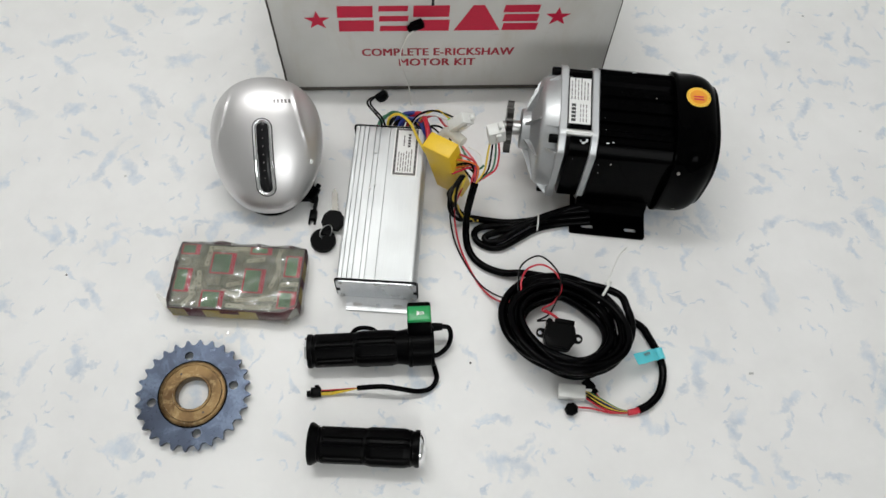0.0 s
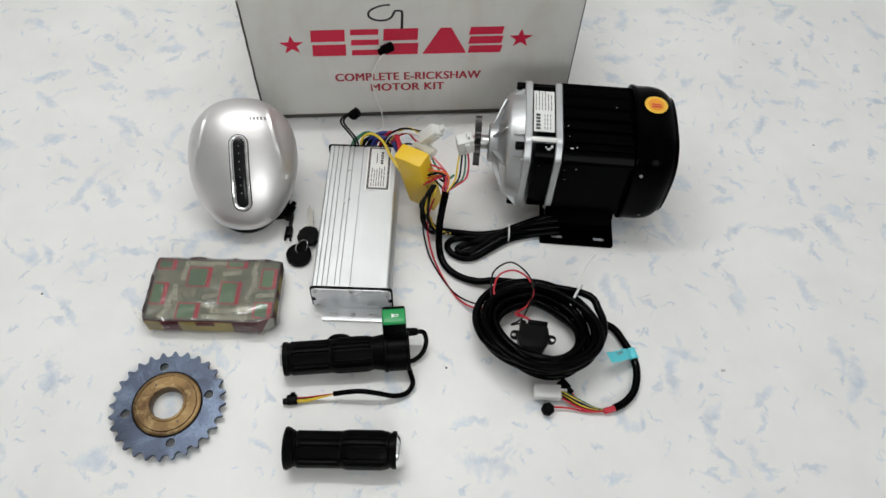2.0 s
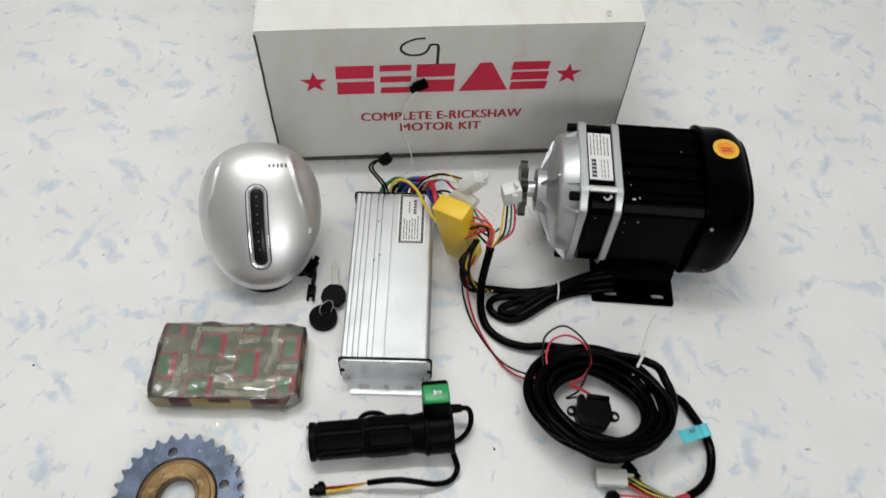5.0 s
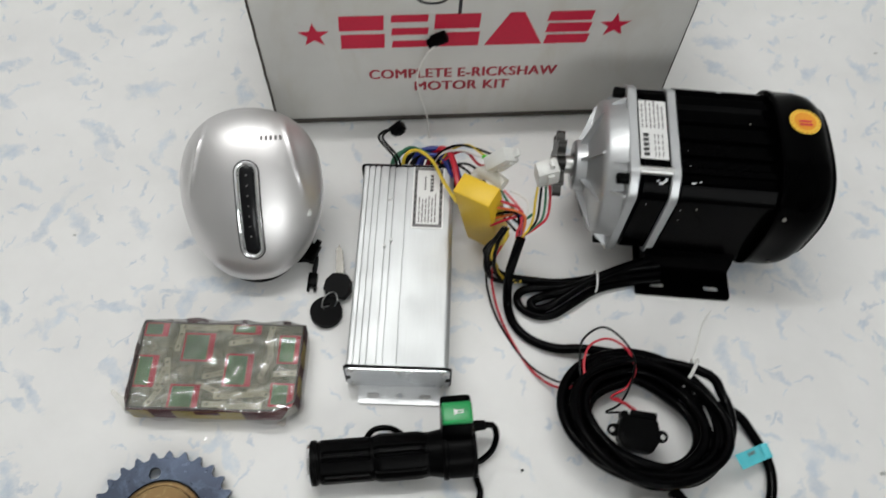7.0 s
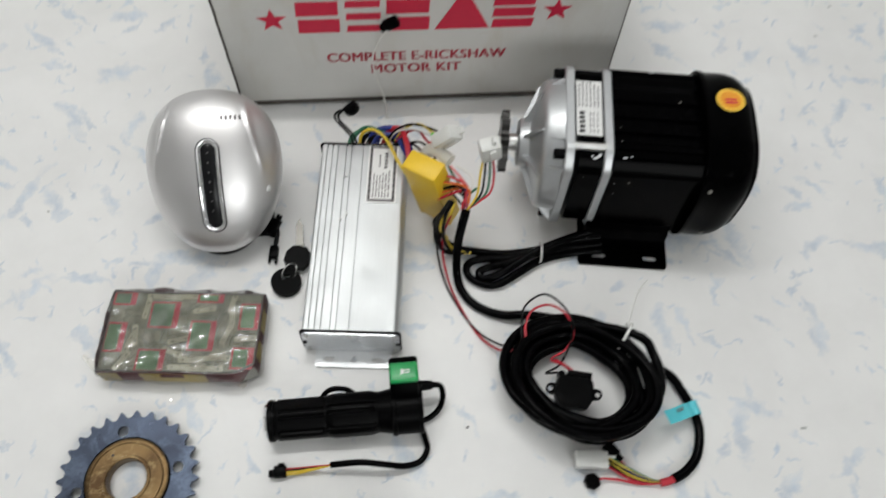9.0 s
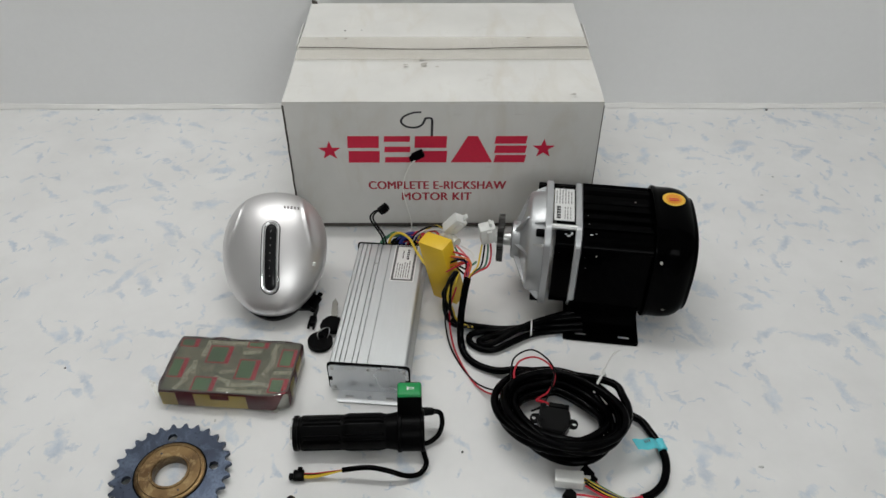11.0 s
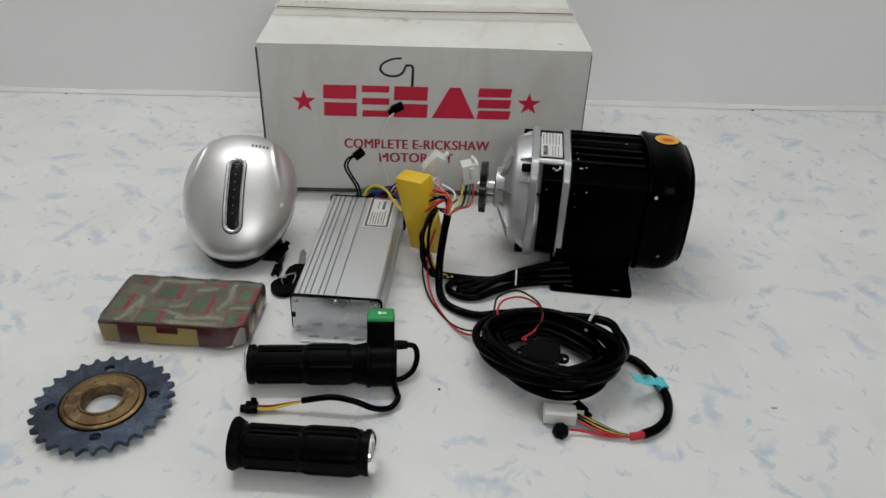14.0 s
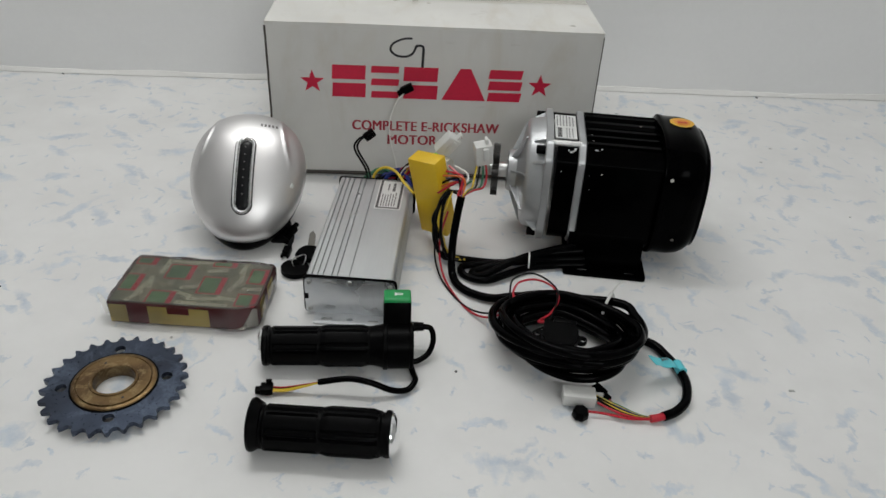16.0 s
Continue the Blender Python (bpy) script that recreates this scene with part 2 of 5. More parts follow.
STEEL = plain("dark_steel", (0.042, 0.040, 0.038), 0.38, 0.8, 0.2, 120, 0.1)
BRIGHT = plain("bright_steel", (0.55, 0.55, 0.54), 0.33, 1.0, 0.08, 100)
NICKEL = plain("dull_nickel", (0.25, 0.24, 0.22), 0.45, 0.9, 0.12, 120, 0.1)
CHROME = plain("chrome", (0.90, 0.90, 0.91), 0.09, 1.0, 0.02, 40)
BLUED = worn_metal("blued_steel", (0.030, 0.037, 0.056), (0.062, 0.078, 0.115), (0.15, 0.19, 0.26), 0.32, 34, 0.45)
BRONZE = worn_metal("brownish_bronze", (0.085, 0.048, 0.020), (0.19, 0.12, 0.052), (0.36, 0.27, 0.14), 0.40, 85, 0.6)
SILVER_PAINT = lacquer()
PAPER = plain("white_label", (0.74, 0.74, 0.73), 0.35, 0.2, 0.04, 80)
INK = plain("black_ink", (0.03, 0.03, 0.03), 0.5)
GREY_INK = plain("grey_ink", (0.16, 0.15, 0.15), 0.5)
ORANGE = plain("orange_sticker", (0.80, 0.32, 0.02), 0.35, var=0.08)
GOLD = plain("yellow_sticker", (0.85, 0.55, 0.06), 0.35, var=0.08)
YELLOW = plain("yellow_plastic", (0.78, 0.50, 0.015), 0.42, var=0.07, grain=70, relief=0.08)
NYLON = plain("milky_nylon", (0.86, 0.86, 0.83), 0.30, var=0.04, grain=60)
NYLON.node_tree.nodes["Principled BSDF"].inputs["Transmission Weight"].default_value = 0.25
GREEN = plain("green_button", (0.005, 0.30, 0.075), 0.3, var=0.06)
TEAL = plain("turquoise_tape", (0.10, 0.58, 0.66), 0.45, var=0.05)
WHITE_INK = plain("white_ink", (0.80, 0.82, 0.80), 0.5)
SMOKED = plain("smoked_lens", (0.008, 0.008, 0.009), 0.2, 0.0, 0.1, 60, spec=0.2)
STRING = plain("white_string", (0.80, 0.79, 0.75), 0.8, var=0.08, grain=300)
PACK_YELLOW = plain("yellow_card", (0.66, 0.52, 0.16), 0.45, var=0.1)
PALE_INK = plain("beige_print", (0.36, 0.345, 0.25), 0.5, var=0.3, grain=300)
PACK_WHITE = plain("bare_card", (0.55, 0.54, 0.50), 0.6, var=0.15)
PACK_MAROON = plain("maroon_card", (0.13, 0.014, 0.022), 0.45, var=0.2)
WIRE = {n: plain(n + "_wire", c, 0.35, var=0.08) for n, c in dict(red=(0.50, 0.012, 0.03), yellow=(0.70, 0.50, 0.04),
        green=(0.03, 0.15, 0.08), blue=(0.015, 0.03, 0.22), white=(0.74, 0.73, 0.70), orange=(0.62, 0.13, 0.02), lime=(0.12, 0.62, 0.05), pink=(0.65, 0.18, 0.2)).items()}

WIRE["black"] = plain("black_wire", (0.003, 0.003, 0.0035), 0.3, var=0.15, spec=0.12)


# ---- mesh helpers ----
def finish(name, bm, material, smooth=True):
    bmesh.ops.recalc_face_normals(bm, faces=bm.faces)
    me = bpy.data.meshes.new(name)
    bm.to_mesh(me)
    bm.free()
    me.materials.append(material)
    if smooth:
        for p in me.polygons:
            p.use_smooth = True
        me.set_sharp_from_angle(angle=radians(38))
    return me


def part(name, bm, material, parent=None, label="", smooth=True):
    ob = new(name, finish(name, bm, material, smooth))
    ob.parent = parent
    return tagged(ob, label)


def thing(name, label, category, at=None, group=""):
    ob = new(name)
    ob.empty_display_size = 0.02
    if at is not None:
        ob.matrix_basis = at
    return tagged(ob, label, category, group)


def box(bm, size, at=(0, 0, 0), bevel=0.0, m=None, seg=2):
    geo = bmesh.ops.create_cube(bm, size=1.0, matrix=(m or Matrix()) @ Matrix.Translation(at) @ Matrix.Diagonal((*size, 1)))
    if bevel:
        vs = set(geo["verts"])
        es = [e for e in bm.edges if e.verts[0] in vs and e.verts[1] in vs]
        bmesh.ops.bevel(bm, geom=es, offset=bevel, segments=seg, affect="EDGES", profile=0.5)
    return bm


def rod(bm, a, b, r1, r2=None, seg=24, caps=True):
    a, b = Vector(a), Vector(b)
    m = Matrix.Translation((a + b) / 2) @ (b - a).to_track_quat("Z", "Y").to_matrix().to_4x4()
    bmesh.ops.create_cone(bm, cap_ends=caps, segments=seg, radius1=r1, radius2=r1 if r2 is None else r2, depth=(b - a).length, matrix=m)
    return bm


def lathe(bm, profile, seg=48, axis="Z", wave=None):
    """Turns a profile of (radius, height) round an axis. wave(angle, height) scales the radius."""
    rings = []
    for r, h in profile:
        ring = []
        for i in range(seg):
            a = 2 * math.pi * i / seg
            k = r * (wave(a, h) if wave else 1)
            p = (k * math.cos(a), k * math.sin(a), h)
            ring.append(bm.verts.new(p if axis == "Z" else (h, p[0], p[1])))
        rings.append(ring)
    for lo, hi in zip(rings, rings[1:]):
        for i in range(seg):
            j = (i + 1) % seg
            bm.faces.new((lo[i], lo[j], hi[j], hi[i]))
    for ring in (rings[0], rings[-1]):
        if profile[0] != profile[-1]:
            bm.faces.new(ring)
    bmesh.ops.remove_doubles(bm, verts=bm.verts, dist=1e-6)
    return bm


def glide(points, steps=8, closed=False):
    """Points along a smooth line through the given ones."""
    p = [Vector(q) for q in points]
    n, out = len(p), []
    for i in range(n if closed else n - 1):
        a, b, c, d = (p[(i + k) % n] if closed else p[min(max(i + k, 0), n - 1)] for k in (-1, 0, 1, 2))
        for s in range(steps):
            u = s / steps
            out.append(0.5 * (2 * b + (c - a) * u + (2 * a - 5 * b + 4 * c - d) * u * u + (3 * b - a - 3 * c + d) * u ** 3))
    return out if closed else out + [p[-1]]


def tube(bm, points, r, seg=8, steps=6, smooth=True):
    line = glide(points, steps) if smooth else [Vector(q) for q in points]
    line = [q for i, q in enumerate(line) if i == 0 or (q - line[i - 1]).length > 1e-5]
    ref, rings = None, []
    for i, q in enumerate(line):
        d = (line[min(i + 1, len(line) - 1)] - line[max(i - 1, 0)]).normalized()
        if ref is None:
            ref = d.orthogonal().normalized()
        ref = (ref - d * ref.dot(d)).normalized()
        side = d.cross(ref)
        rings.append([bm.verts.new(q + r * (math.cos(a) * ref + math.sin(a) * side)) for a in (2 * math.pi * k / seg for k in range(seg))])
    for lo, hi in zip(rings, rings[1:]):
        for k in range(seg):
            bm.faces.new((lo[k], lo[(k + 1) % seg], hi[(k + 1) % seg], hi[k]))
    bm.faces.new(rings[0])
    bm.faces.new(rings[-1])
    return bm


def slab(bm, outline, holes, z0, z1, m=None):
    """A flat plate with holes, from z0 to z1."""
    edges = []
    for loop in (outline, *holes):
        vs = [bm.verts.new((x, y, z0)) for x, y in loop]
        edges += [bm.edges.new((vs[i], vs[(i + 1) % len(vs)])) for i in range(len(vs))]
    made = bmesh.ops.triangle_fill(bm, use_beauty=True, use_dissolve=False, edges=edges)
    faces = [f for f in made["geom"] if isinstance(f, bmesh.types.BMFace)]
    up = bmesh.ops.extrude_face_region(bm, geom=faces)
    bmesh.ops.translate(bm, vec=(0, 0, z1 - z0), verts=[v for v in up["geom"] if isinstance(v, bmesh.types.BMVert)])
    if m:
        bmesh.ops.transform(bm, matrix=m, verts=bm.verts)
    return bm


def ring_of(r, n=24, cx=0.0, cy=0.0, turn=0.0):
    return [(cx + r * math.cos(turn + 2 * math.pi * i / n), cy + r * math.sin(turn + 2 * math.pi * i / n)) for i in range(n)]


def stadium(w, h, cx=0.0, cy=0.0, n=8):
    """An upright or lying slot with round ends."""
    r, out = min(w, h) / 2, []
    dx, dy = max(0, w / 2 - r), max(0, h / 2 - r)
    for i in range(4 * n):
        a = 2 * math.pi * (i + 0.5) / (4 * n)
        out.append((cx + math.copysign(dx, math.cos(a)) + r * math.cos(a), cy + math.copysign(dy, math.sin(a)) + r * math.sin(a)))
    return out


def rounded(w, h, r, cx=0.0, cy=0.0, n=4):
    out = []
    for i in range(4):
        sx, sy = ((1, 1), (-1, 1), (-1, -1), (1, -1))[i]
        out += [(cx + sx * (w / 2 - r) + r * math.cos(a), cy + sy * (h / 2 - r) + r * math.sin(a)) for a in (math.pi / 2 * (i + k / n) for k in range(n + 1))]
    return out


def fresh():
    return bmesh.new()


def written(text, size, material, parent, m, bold=0.0, wide=1.0):
    """Flat lettering in the built-in font as a thin mesh."""
    c = bpy.data.curves.new("lettering", "FONT")
    c.body, c.size, c.offset, c.extrude, c.space_character = text, size, bold, 0.0001, wide
    c.align_x = "LEFT"
    ob = new("lettering", c)
    me = bpy.data.meshes.new_from_object(ob.evaluated_get(bpy.context.evaluated_depsgraph_get()))
    bpy.data.objects.remove(ob)
    me.materials.clear()
    me.materials.append(material)
    xs = [v.co.x for v in me.vertices]
    made = new("lettering", me)
    made.parent = parent
    made.matrix_basis = m
    return made, (min(xs), max(xs))


# ---- room ----
def sheet(name, size, at, material, label, category):
    bm = box(fresh(), size, at)
    return tagged(part(name, bm, material), label, category, kind="structure")


MID_Y, LEN_Y = (ROOM_Y0 + WALL_Y) / 2, WALL_Y - ROOM_Y0
sheet("floor", (2 * ROOM_X + 0.3, LEN_Y + 0.3, 0.05), (0, MID_Y, -0.025), FLOOR, "white vinyl floor printed with pale blue feathery marks", "floor")
sheet("wall_north", (2 * ROOM_X + 0.3, 0.12, ROOM_Z), (0, WALL_Y + 0.06, ROOM_Z / 2), WALL_PAINT, "plain white painted wall behind the carton", "wall")
# South, east and west walls are added out of view; their grey limits bounced light.
sheet("wall_south", (2 * ROOM_X + 0.3, 0.12, ROOM_Z), (0, ROOM_Y0 - 0.06, ROOM_Z / 2), FAR_WALL_GREY, "unseen room wall, grey to cut bounced light", "wall")
sheet("wall_east", (0.12, LEN_Y, ROOM_Z), (ROOM_X + 0.06, MID_Y, ROOM_Z / 2), FAR_WALL_GREY, "unseen room wall, grey to cut bounced light", "wall")
sheet("wall_west", (0.12, LEN_Y, ROOM_Z), (-ROOM_X - 0.06, MID_Y, ROOM_Z / 2), FAR_WALL_GREY, "unseen room wall, grey to cut bounced light", "wall")
sheet("ceiling", (2 * ROOM_X + 0.3, LEN_Y + 0.3, 0.1), (0, MID_Y, ROOM_Z + 0.05), WALL_PAINT, "plain white painted ceiling", "ceiling")


def wall_joint():
    """An uneven line of filler where floor and wall meet."""
    bm, n = fresh(), 300
    rings = []
    for i in range(n + 1):
        x = -1.5 + 3.0 * i / n
        h = 0.007 + 0.004 * noise.noise((x * 7, 0.3, 0)) + 0.002 * noise.noise((x * 40, 2, 0))
        w = 0.007 + 0.004 * noise.noise((x * 9, 5, 0)) + 0.003 * noise.noise((x * 45, 8, 0))
        rings.append([bm.verts.new(p) for p in ((x, WALL_Y, 0.0005), (x, WALL_Y - max(w, 0.002), 0.0008), (x, WALL_Y - 0.002, max(h, 0.002)), (x, WALL_Y, max(h, 0.002)))])
    for lo, hi in zip(rings, rings[1:]):
        for k in range(3):
            bm.faces.new((lo[k], lo[k + 1], hi[k + 1], hi[k]))
    tagged(part("trim", bm, CAULK), "uneven white filler line where wall meets floor", "trim", kind="structure")


wall_joint()


# ---- carton ----
BOX_W, BOX_D, BOX_H, BOX_X, BOX_Y = 0.406, 0.300, 0.1975, -0.019, 0.697


def star(r):
    return [((r if i % 2 == 0 else r * 0.40) * math.sin(math.pi * i / 5), (r if i % 2 == 0 else r * 0.40) * math.cos(math.pi * i / 5)) for i in range(10)]


def slanted(x0, z0, x1, z1, lean=0.0):
    return [(x0, z0), (x1, z0), (x1 + lean, z1), (x0 + lean, z1)]


def carton():
    c = thing("cardboard_box", "closed white cardboard carton with red print, against the wall", "box", pose(BOX_X, BOX_Y, 0.001))
    w, d, h, k = BOX_W, BOX_D, BOX_H, 0.004

    def panel(name, size, at, bevel=0.0015, label="", warp=0.0):
        bm = box(fresh(), size, (0, 0, 0))
        bmesh.ops.subdivide_edges(bm, edges=[e for e in bm.edges if e.calc_length() > 0.05], cuts=14, use_grid_fill=True)
        for v in bm.verts:
            p = v.co + Vector(at)
            v.co += Vector((noise.noise(p * 9), noise.noise(p * 9 + Vector((7, 0, 0))), noise.noise(p * 9 + Vector((0, 7, 0))))) * warp
        ob = part(name, bm, CARD, c, label)
        ob.location = at
        return ob

    panel("front_panel", (w, k, h), (0, k / 2, h / 2))
    panel("back_panel", (w, k, h), (0, d - k / 2, h / 2))
    for s in (-1, 1):
        panel("side_panel", (k, d - 2 * k, h), (s * (w / 2 - k / 2), d / 2, h / 2))
    panel("bottom_panel", (w - 2 * k, d - 2 * k, k), (0, d / 2, k / 2 + 0.001))
    seam = 0.142
    front = panel("top_flap", (w + 0.001, seam, k), (0, seam / 2, h + k / 2), warp=0.0012)
    back = panel("top_flap", (w + 0.001, d - seam - 0.002, k), (0, seam + 0.001 + (d - seam) / 2, h + k / 2 + 0.0004), warp=0.0014)
    front.rotation_euler, back.rotation_euler = (radians(0.3), 0, 0), (radians(-0.4), 0, 0)
    tape = part("packing_tape", box(fresh(), (w - 0.002, 0.068, 0.0004), (0, 0, 0)), TAPE_CLEAR, c, "clear packing tape along the seam")
    tape.location = (0, seam, h + k + 0.0030)
    lip = h + k + 0.0033
    bm = tube(fresh(), [(x, seam + 0.002 - 0.007 * math.exp(-((x + 0.02) / 0.11) ** 2) + 0.0006 * noise.noise((x * 40, 2, 0)), lip) for x in np.linspace(-w / 2 + 0.002, w / 2 - 0.002, 60)], 0.0007, 6, 1)
    part("seam_gap", bm, CARD_EDGE, c, "dark gap between the top flaps")
    rnd = random.Random(11)
    for x, y, r in ((-0.150, 0.172, 0.0050), (-0.138, 0.171, 0.0028), (-0.165, 0.170, 0.0022), (-0.142, 0.196, 0.0022), (-0.050, 0.092, 0.0050), (-0.026, 0.094, 0.0060), (-0.008, 0.086, 0.0035), (-0.030, 0.110, 0.0050), (0.110, 0.172, 0.0035), (0.122, 0.173, 0.0020), (-0.118, 0.198, 0.0014), (0.165, 0.012, 0.0040)):
        edge = [(x + r * rnd.uniform(0.5, 1.2) * math.cos(a), y + r * rnd.uniform(0.25, 0.7) * math.sin(a)) for a in (2 * math.pi * i / 11 for i in range(11))]
        part("smudge", slab(fresh(), edge, [], lip - 0.0002, lip + 0.0001), SMUDGE if r > 0.003 else CARD_EDGE, c, "small dark smudge on the card")
    part("torn_tip", slab(fresh(), [(-w / 2 + 0.001, d - 0.003), (-w / 2 + 0.009, d - 0.002), (-w / 2 + 0.002, d + 0.004), (-w / 2 - 0.001, d + 0.005)], [], h + k, h + k + 0.004), CARD_EDGE, c, "torn dark corner tip")
    for s in (-1, 1):
        bm = box(fresh(), (0.0015, 0.075, 0.016), (0, 0, 0))
        flap = part("side_flap", bm, CARD, c, "edge of an inner flap sticking up")
        flap.matrix_basis = pose(s * (w / 2 + 0.0022), seam + 0.05, h - 0.004, 0, s * 10, 0)
    for x, sx in ((-w / 2, -1), (w / 2, 1)):
        bm = fresh()
        pts = [(x + sx * 0.0003 + 0.0006 * noise.noise((z * 60, sx, 0)), 0.0002, z) for z in np.linspace(0.004, h - 0.002, 40)]
        tube(bm, pts, 0.0014 if sx < 0 else 0.0007, 6, 1)
        part("worn_and_shaded_edge", bm, CARD_EDGE, c, "dark worn edge")
    # Dark strip stands in for the contact shade where carton meets floor.
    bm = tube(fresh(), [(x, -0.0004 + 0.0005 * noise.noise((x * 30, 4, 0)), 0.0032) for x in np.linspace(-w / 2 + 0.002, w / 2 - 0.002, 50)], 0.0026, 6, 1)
    part("worn_and_shaded_edge", bm, CARD_EDGE, c, "contact shade along the lower edge as a dark strip")
    up = pose(0, -0.0003, 0, 90)
    for sx, sz in ((-0.150, 0.128), (0.132, 0.131)):
        bm = slab(fresh(), [(sx + x, sz + z) for x, z in star(0.0152)], [], 0, 0.0003, up)
        part("star", bm, RED_INK, c, "red printed star")
    ox, lo, hi = -BOX_X, 0.1095, 0.1505
    shapes = [
        [slanted(-0.145 + ox, lo, -0.104 + ox, 0.1275, 0.001), slanted(-0.145 + ox, 0.1325, -0.104 + ox, hi, 0.001)],
        [slanted(-0.097 + ox, z0, -0.063 + ox, z0 + 0.0085, 0.001) for z0 in (lo, 0.1258, 0.142)],
        [slanted(-0.057 + ox, lo, -0.015 + ox, 0.1275, 0.001), slanted(-0.057 + ox, 0.1325, -0.015 + ox, hi, 0.001)],
        [[(-0.009 + ox, lo), (0.046 + ox, lo), (0.026 + ox, hi), (0.013 + ox, hi)]],
        [slanted(0.048 + ox, z0, 0.089 + ox, z0 + 0.0115, 0.002) for z0 in (lo, 0.1243, 0.139)],
    ]
    for bars in shapes:
        for outline in bars:
            part("logo_shape", slab(fresh(), outline, [], 0, 0.0003, up), RED_INK, c, "plain red printed logo shape")
    for text, x0, x1, z in (("COMPLETE E-RICKSHAW", -0.121, 0.067, 0.0655), ("MOTOR KIT", -0.076, 0.020, 0.0465)):
        ob, (a, b) = written(text, 0.0188, MAROON_INK, c, Matrix(), 0.0, 1.06)
        k = (x1 - x0 - 0.001) / (b - a)
        bm = fresh()
        for i, dx in enumerate((-0.0006, 0.0, 0.0006)):
            start = len(bm.verts)
            bm.from_mesh(ob.data)
            bm.verts.ensure_lookup_table()
            for v in bm.verts[start:]:
                v.co.x += dx / k
                v.co.z += 0.00006 * i
        bm.to_mesh(ob.data)
        bm.free()
        ob.matrix_basis = Matrix.Translation((x0 + 0.0005 + ox - a * k, -0.0002, z)) @ pose(0, 0, 0, 90) @ Matrix.Diagonal((k, 1.0, 1, 1))
        tagged(ob, "dark red printed lettering")
    g = [(-0.047, 0.186), (-0.058, 0.185), (-0.070, 0.179), (-0.073, 0.171), (-0.066, 0.1645), (-0.054, 0.1635), (-0.046, 0.168), (-0.042, 0.1765), (-0.0395, 0.177)]
    bm = tube(fresh(), [(x + ox, -0.0002, z) for x, z in g], 0.0014, 6, 5)
    tube(bm, [(x + ox, -0.0002, z) for x, z in ((-0.0425, 0.177), (-0.034, 0.1765), (-0.0335, 0.165), (-0.034, 0.150))], 0.0016, 6, 3)
    bmesh.ops.scale(bm, vec=(1, 0.35, 1), verts=bm.verts)
    part("marker_scrawl", bm, MARKER, c, "black hand-drawn marker letter")


m, t, b = nodes_of("clear_tape")
b.inputs["Base Color"].default_value, b.inputs["Roughness"].default_value, b.inputs["Alpha"].default_value = (0.78, 0.74, 0.66, 1), 0.15, 0.24
bump(t, b, noise_tex(t, coords(t, (4, 40, 1)), 6, 4), 0.3, 0.001)
TAPE_CLEAR = m
carton()


# ---- motor ----
def patch(bm, r, x0, x1, a0, a1, thick=0.0005, n=14):
    """A curved plate on a cylinder round the x axis; angles from +y towards +z."""
    grid = []
    for i in range(n + 1):
        a = radians(a0 + (a1 - a0) * i / n)
        grid.append([[bm.verts.new((x, q * math.cos(a), q * math.sin(a))) for x in (x0, x1)] for q in (r, r + thick)])
    for g, h in zip(grid, grid[1:]):
        for quad in ((g[1][0], g[1][1], h[1][1], h[1][0]), (g[0][0], h[0][0], h[0][1], g[0][1]), (g[0][0], g[1][0], h[1][0], h[0][0]), (g[0][1], h[0][1], h[1][1], g[1][1])):
            bm.faces.new(quad)
    for g in (grid[0], grid[-1]):
        bm.faces.new((g[0][0], g[0][1], g[1][1], g[1][0]))
    return bm


def bent_disc(bm, r, x, angle, radius, shape, thick=0.0004, n=36):
    q = r * shape(radians(angle), 0) + thick
    mid = bm.verts.new((x, q * math.cos(radians(angle)), q * math.sin(radians(angle))))
    rim = []
    for i in range(n):
        u = 2 * math.pi * i / n
        a = radians(angle) + radius * math.sin(u) / r
        q = r * shape(a, 0) + thick
        rim.append(bm.verts.new((x + radius * math.cos(u), q * math.cos(a), q * math.sin(a))))
    for i in range(n):
        bm.faces.new((mid, rim[i], rim[(i + 1) % n]))
    return bm


def gear_outline(teeth, root, tip, flat=0.28, n=5):
    out = []
    for i in range(teeth):
        for k in range(2 * n):
            u = k / (2 * n)
            a = 2 * math.pi * (i + u) / teeth
            s = abs(2 * u - 1)
            e = max(0.0, (s - flat) / (1 - flat))
            out.append(((root + (tip - root) * math.sin(e * math.pi / 2) ** 1.4) * math.cos(a), (root + (tip - root) * math.sin(e * math.pi / 2) ** 1.4) * math.sin(a)))
    return out


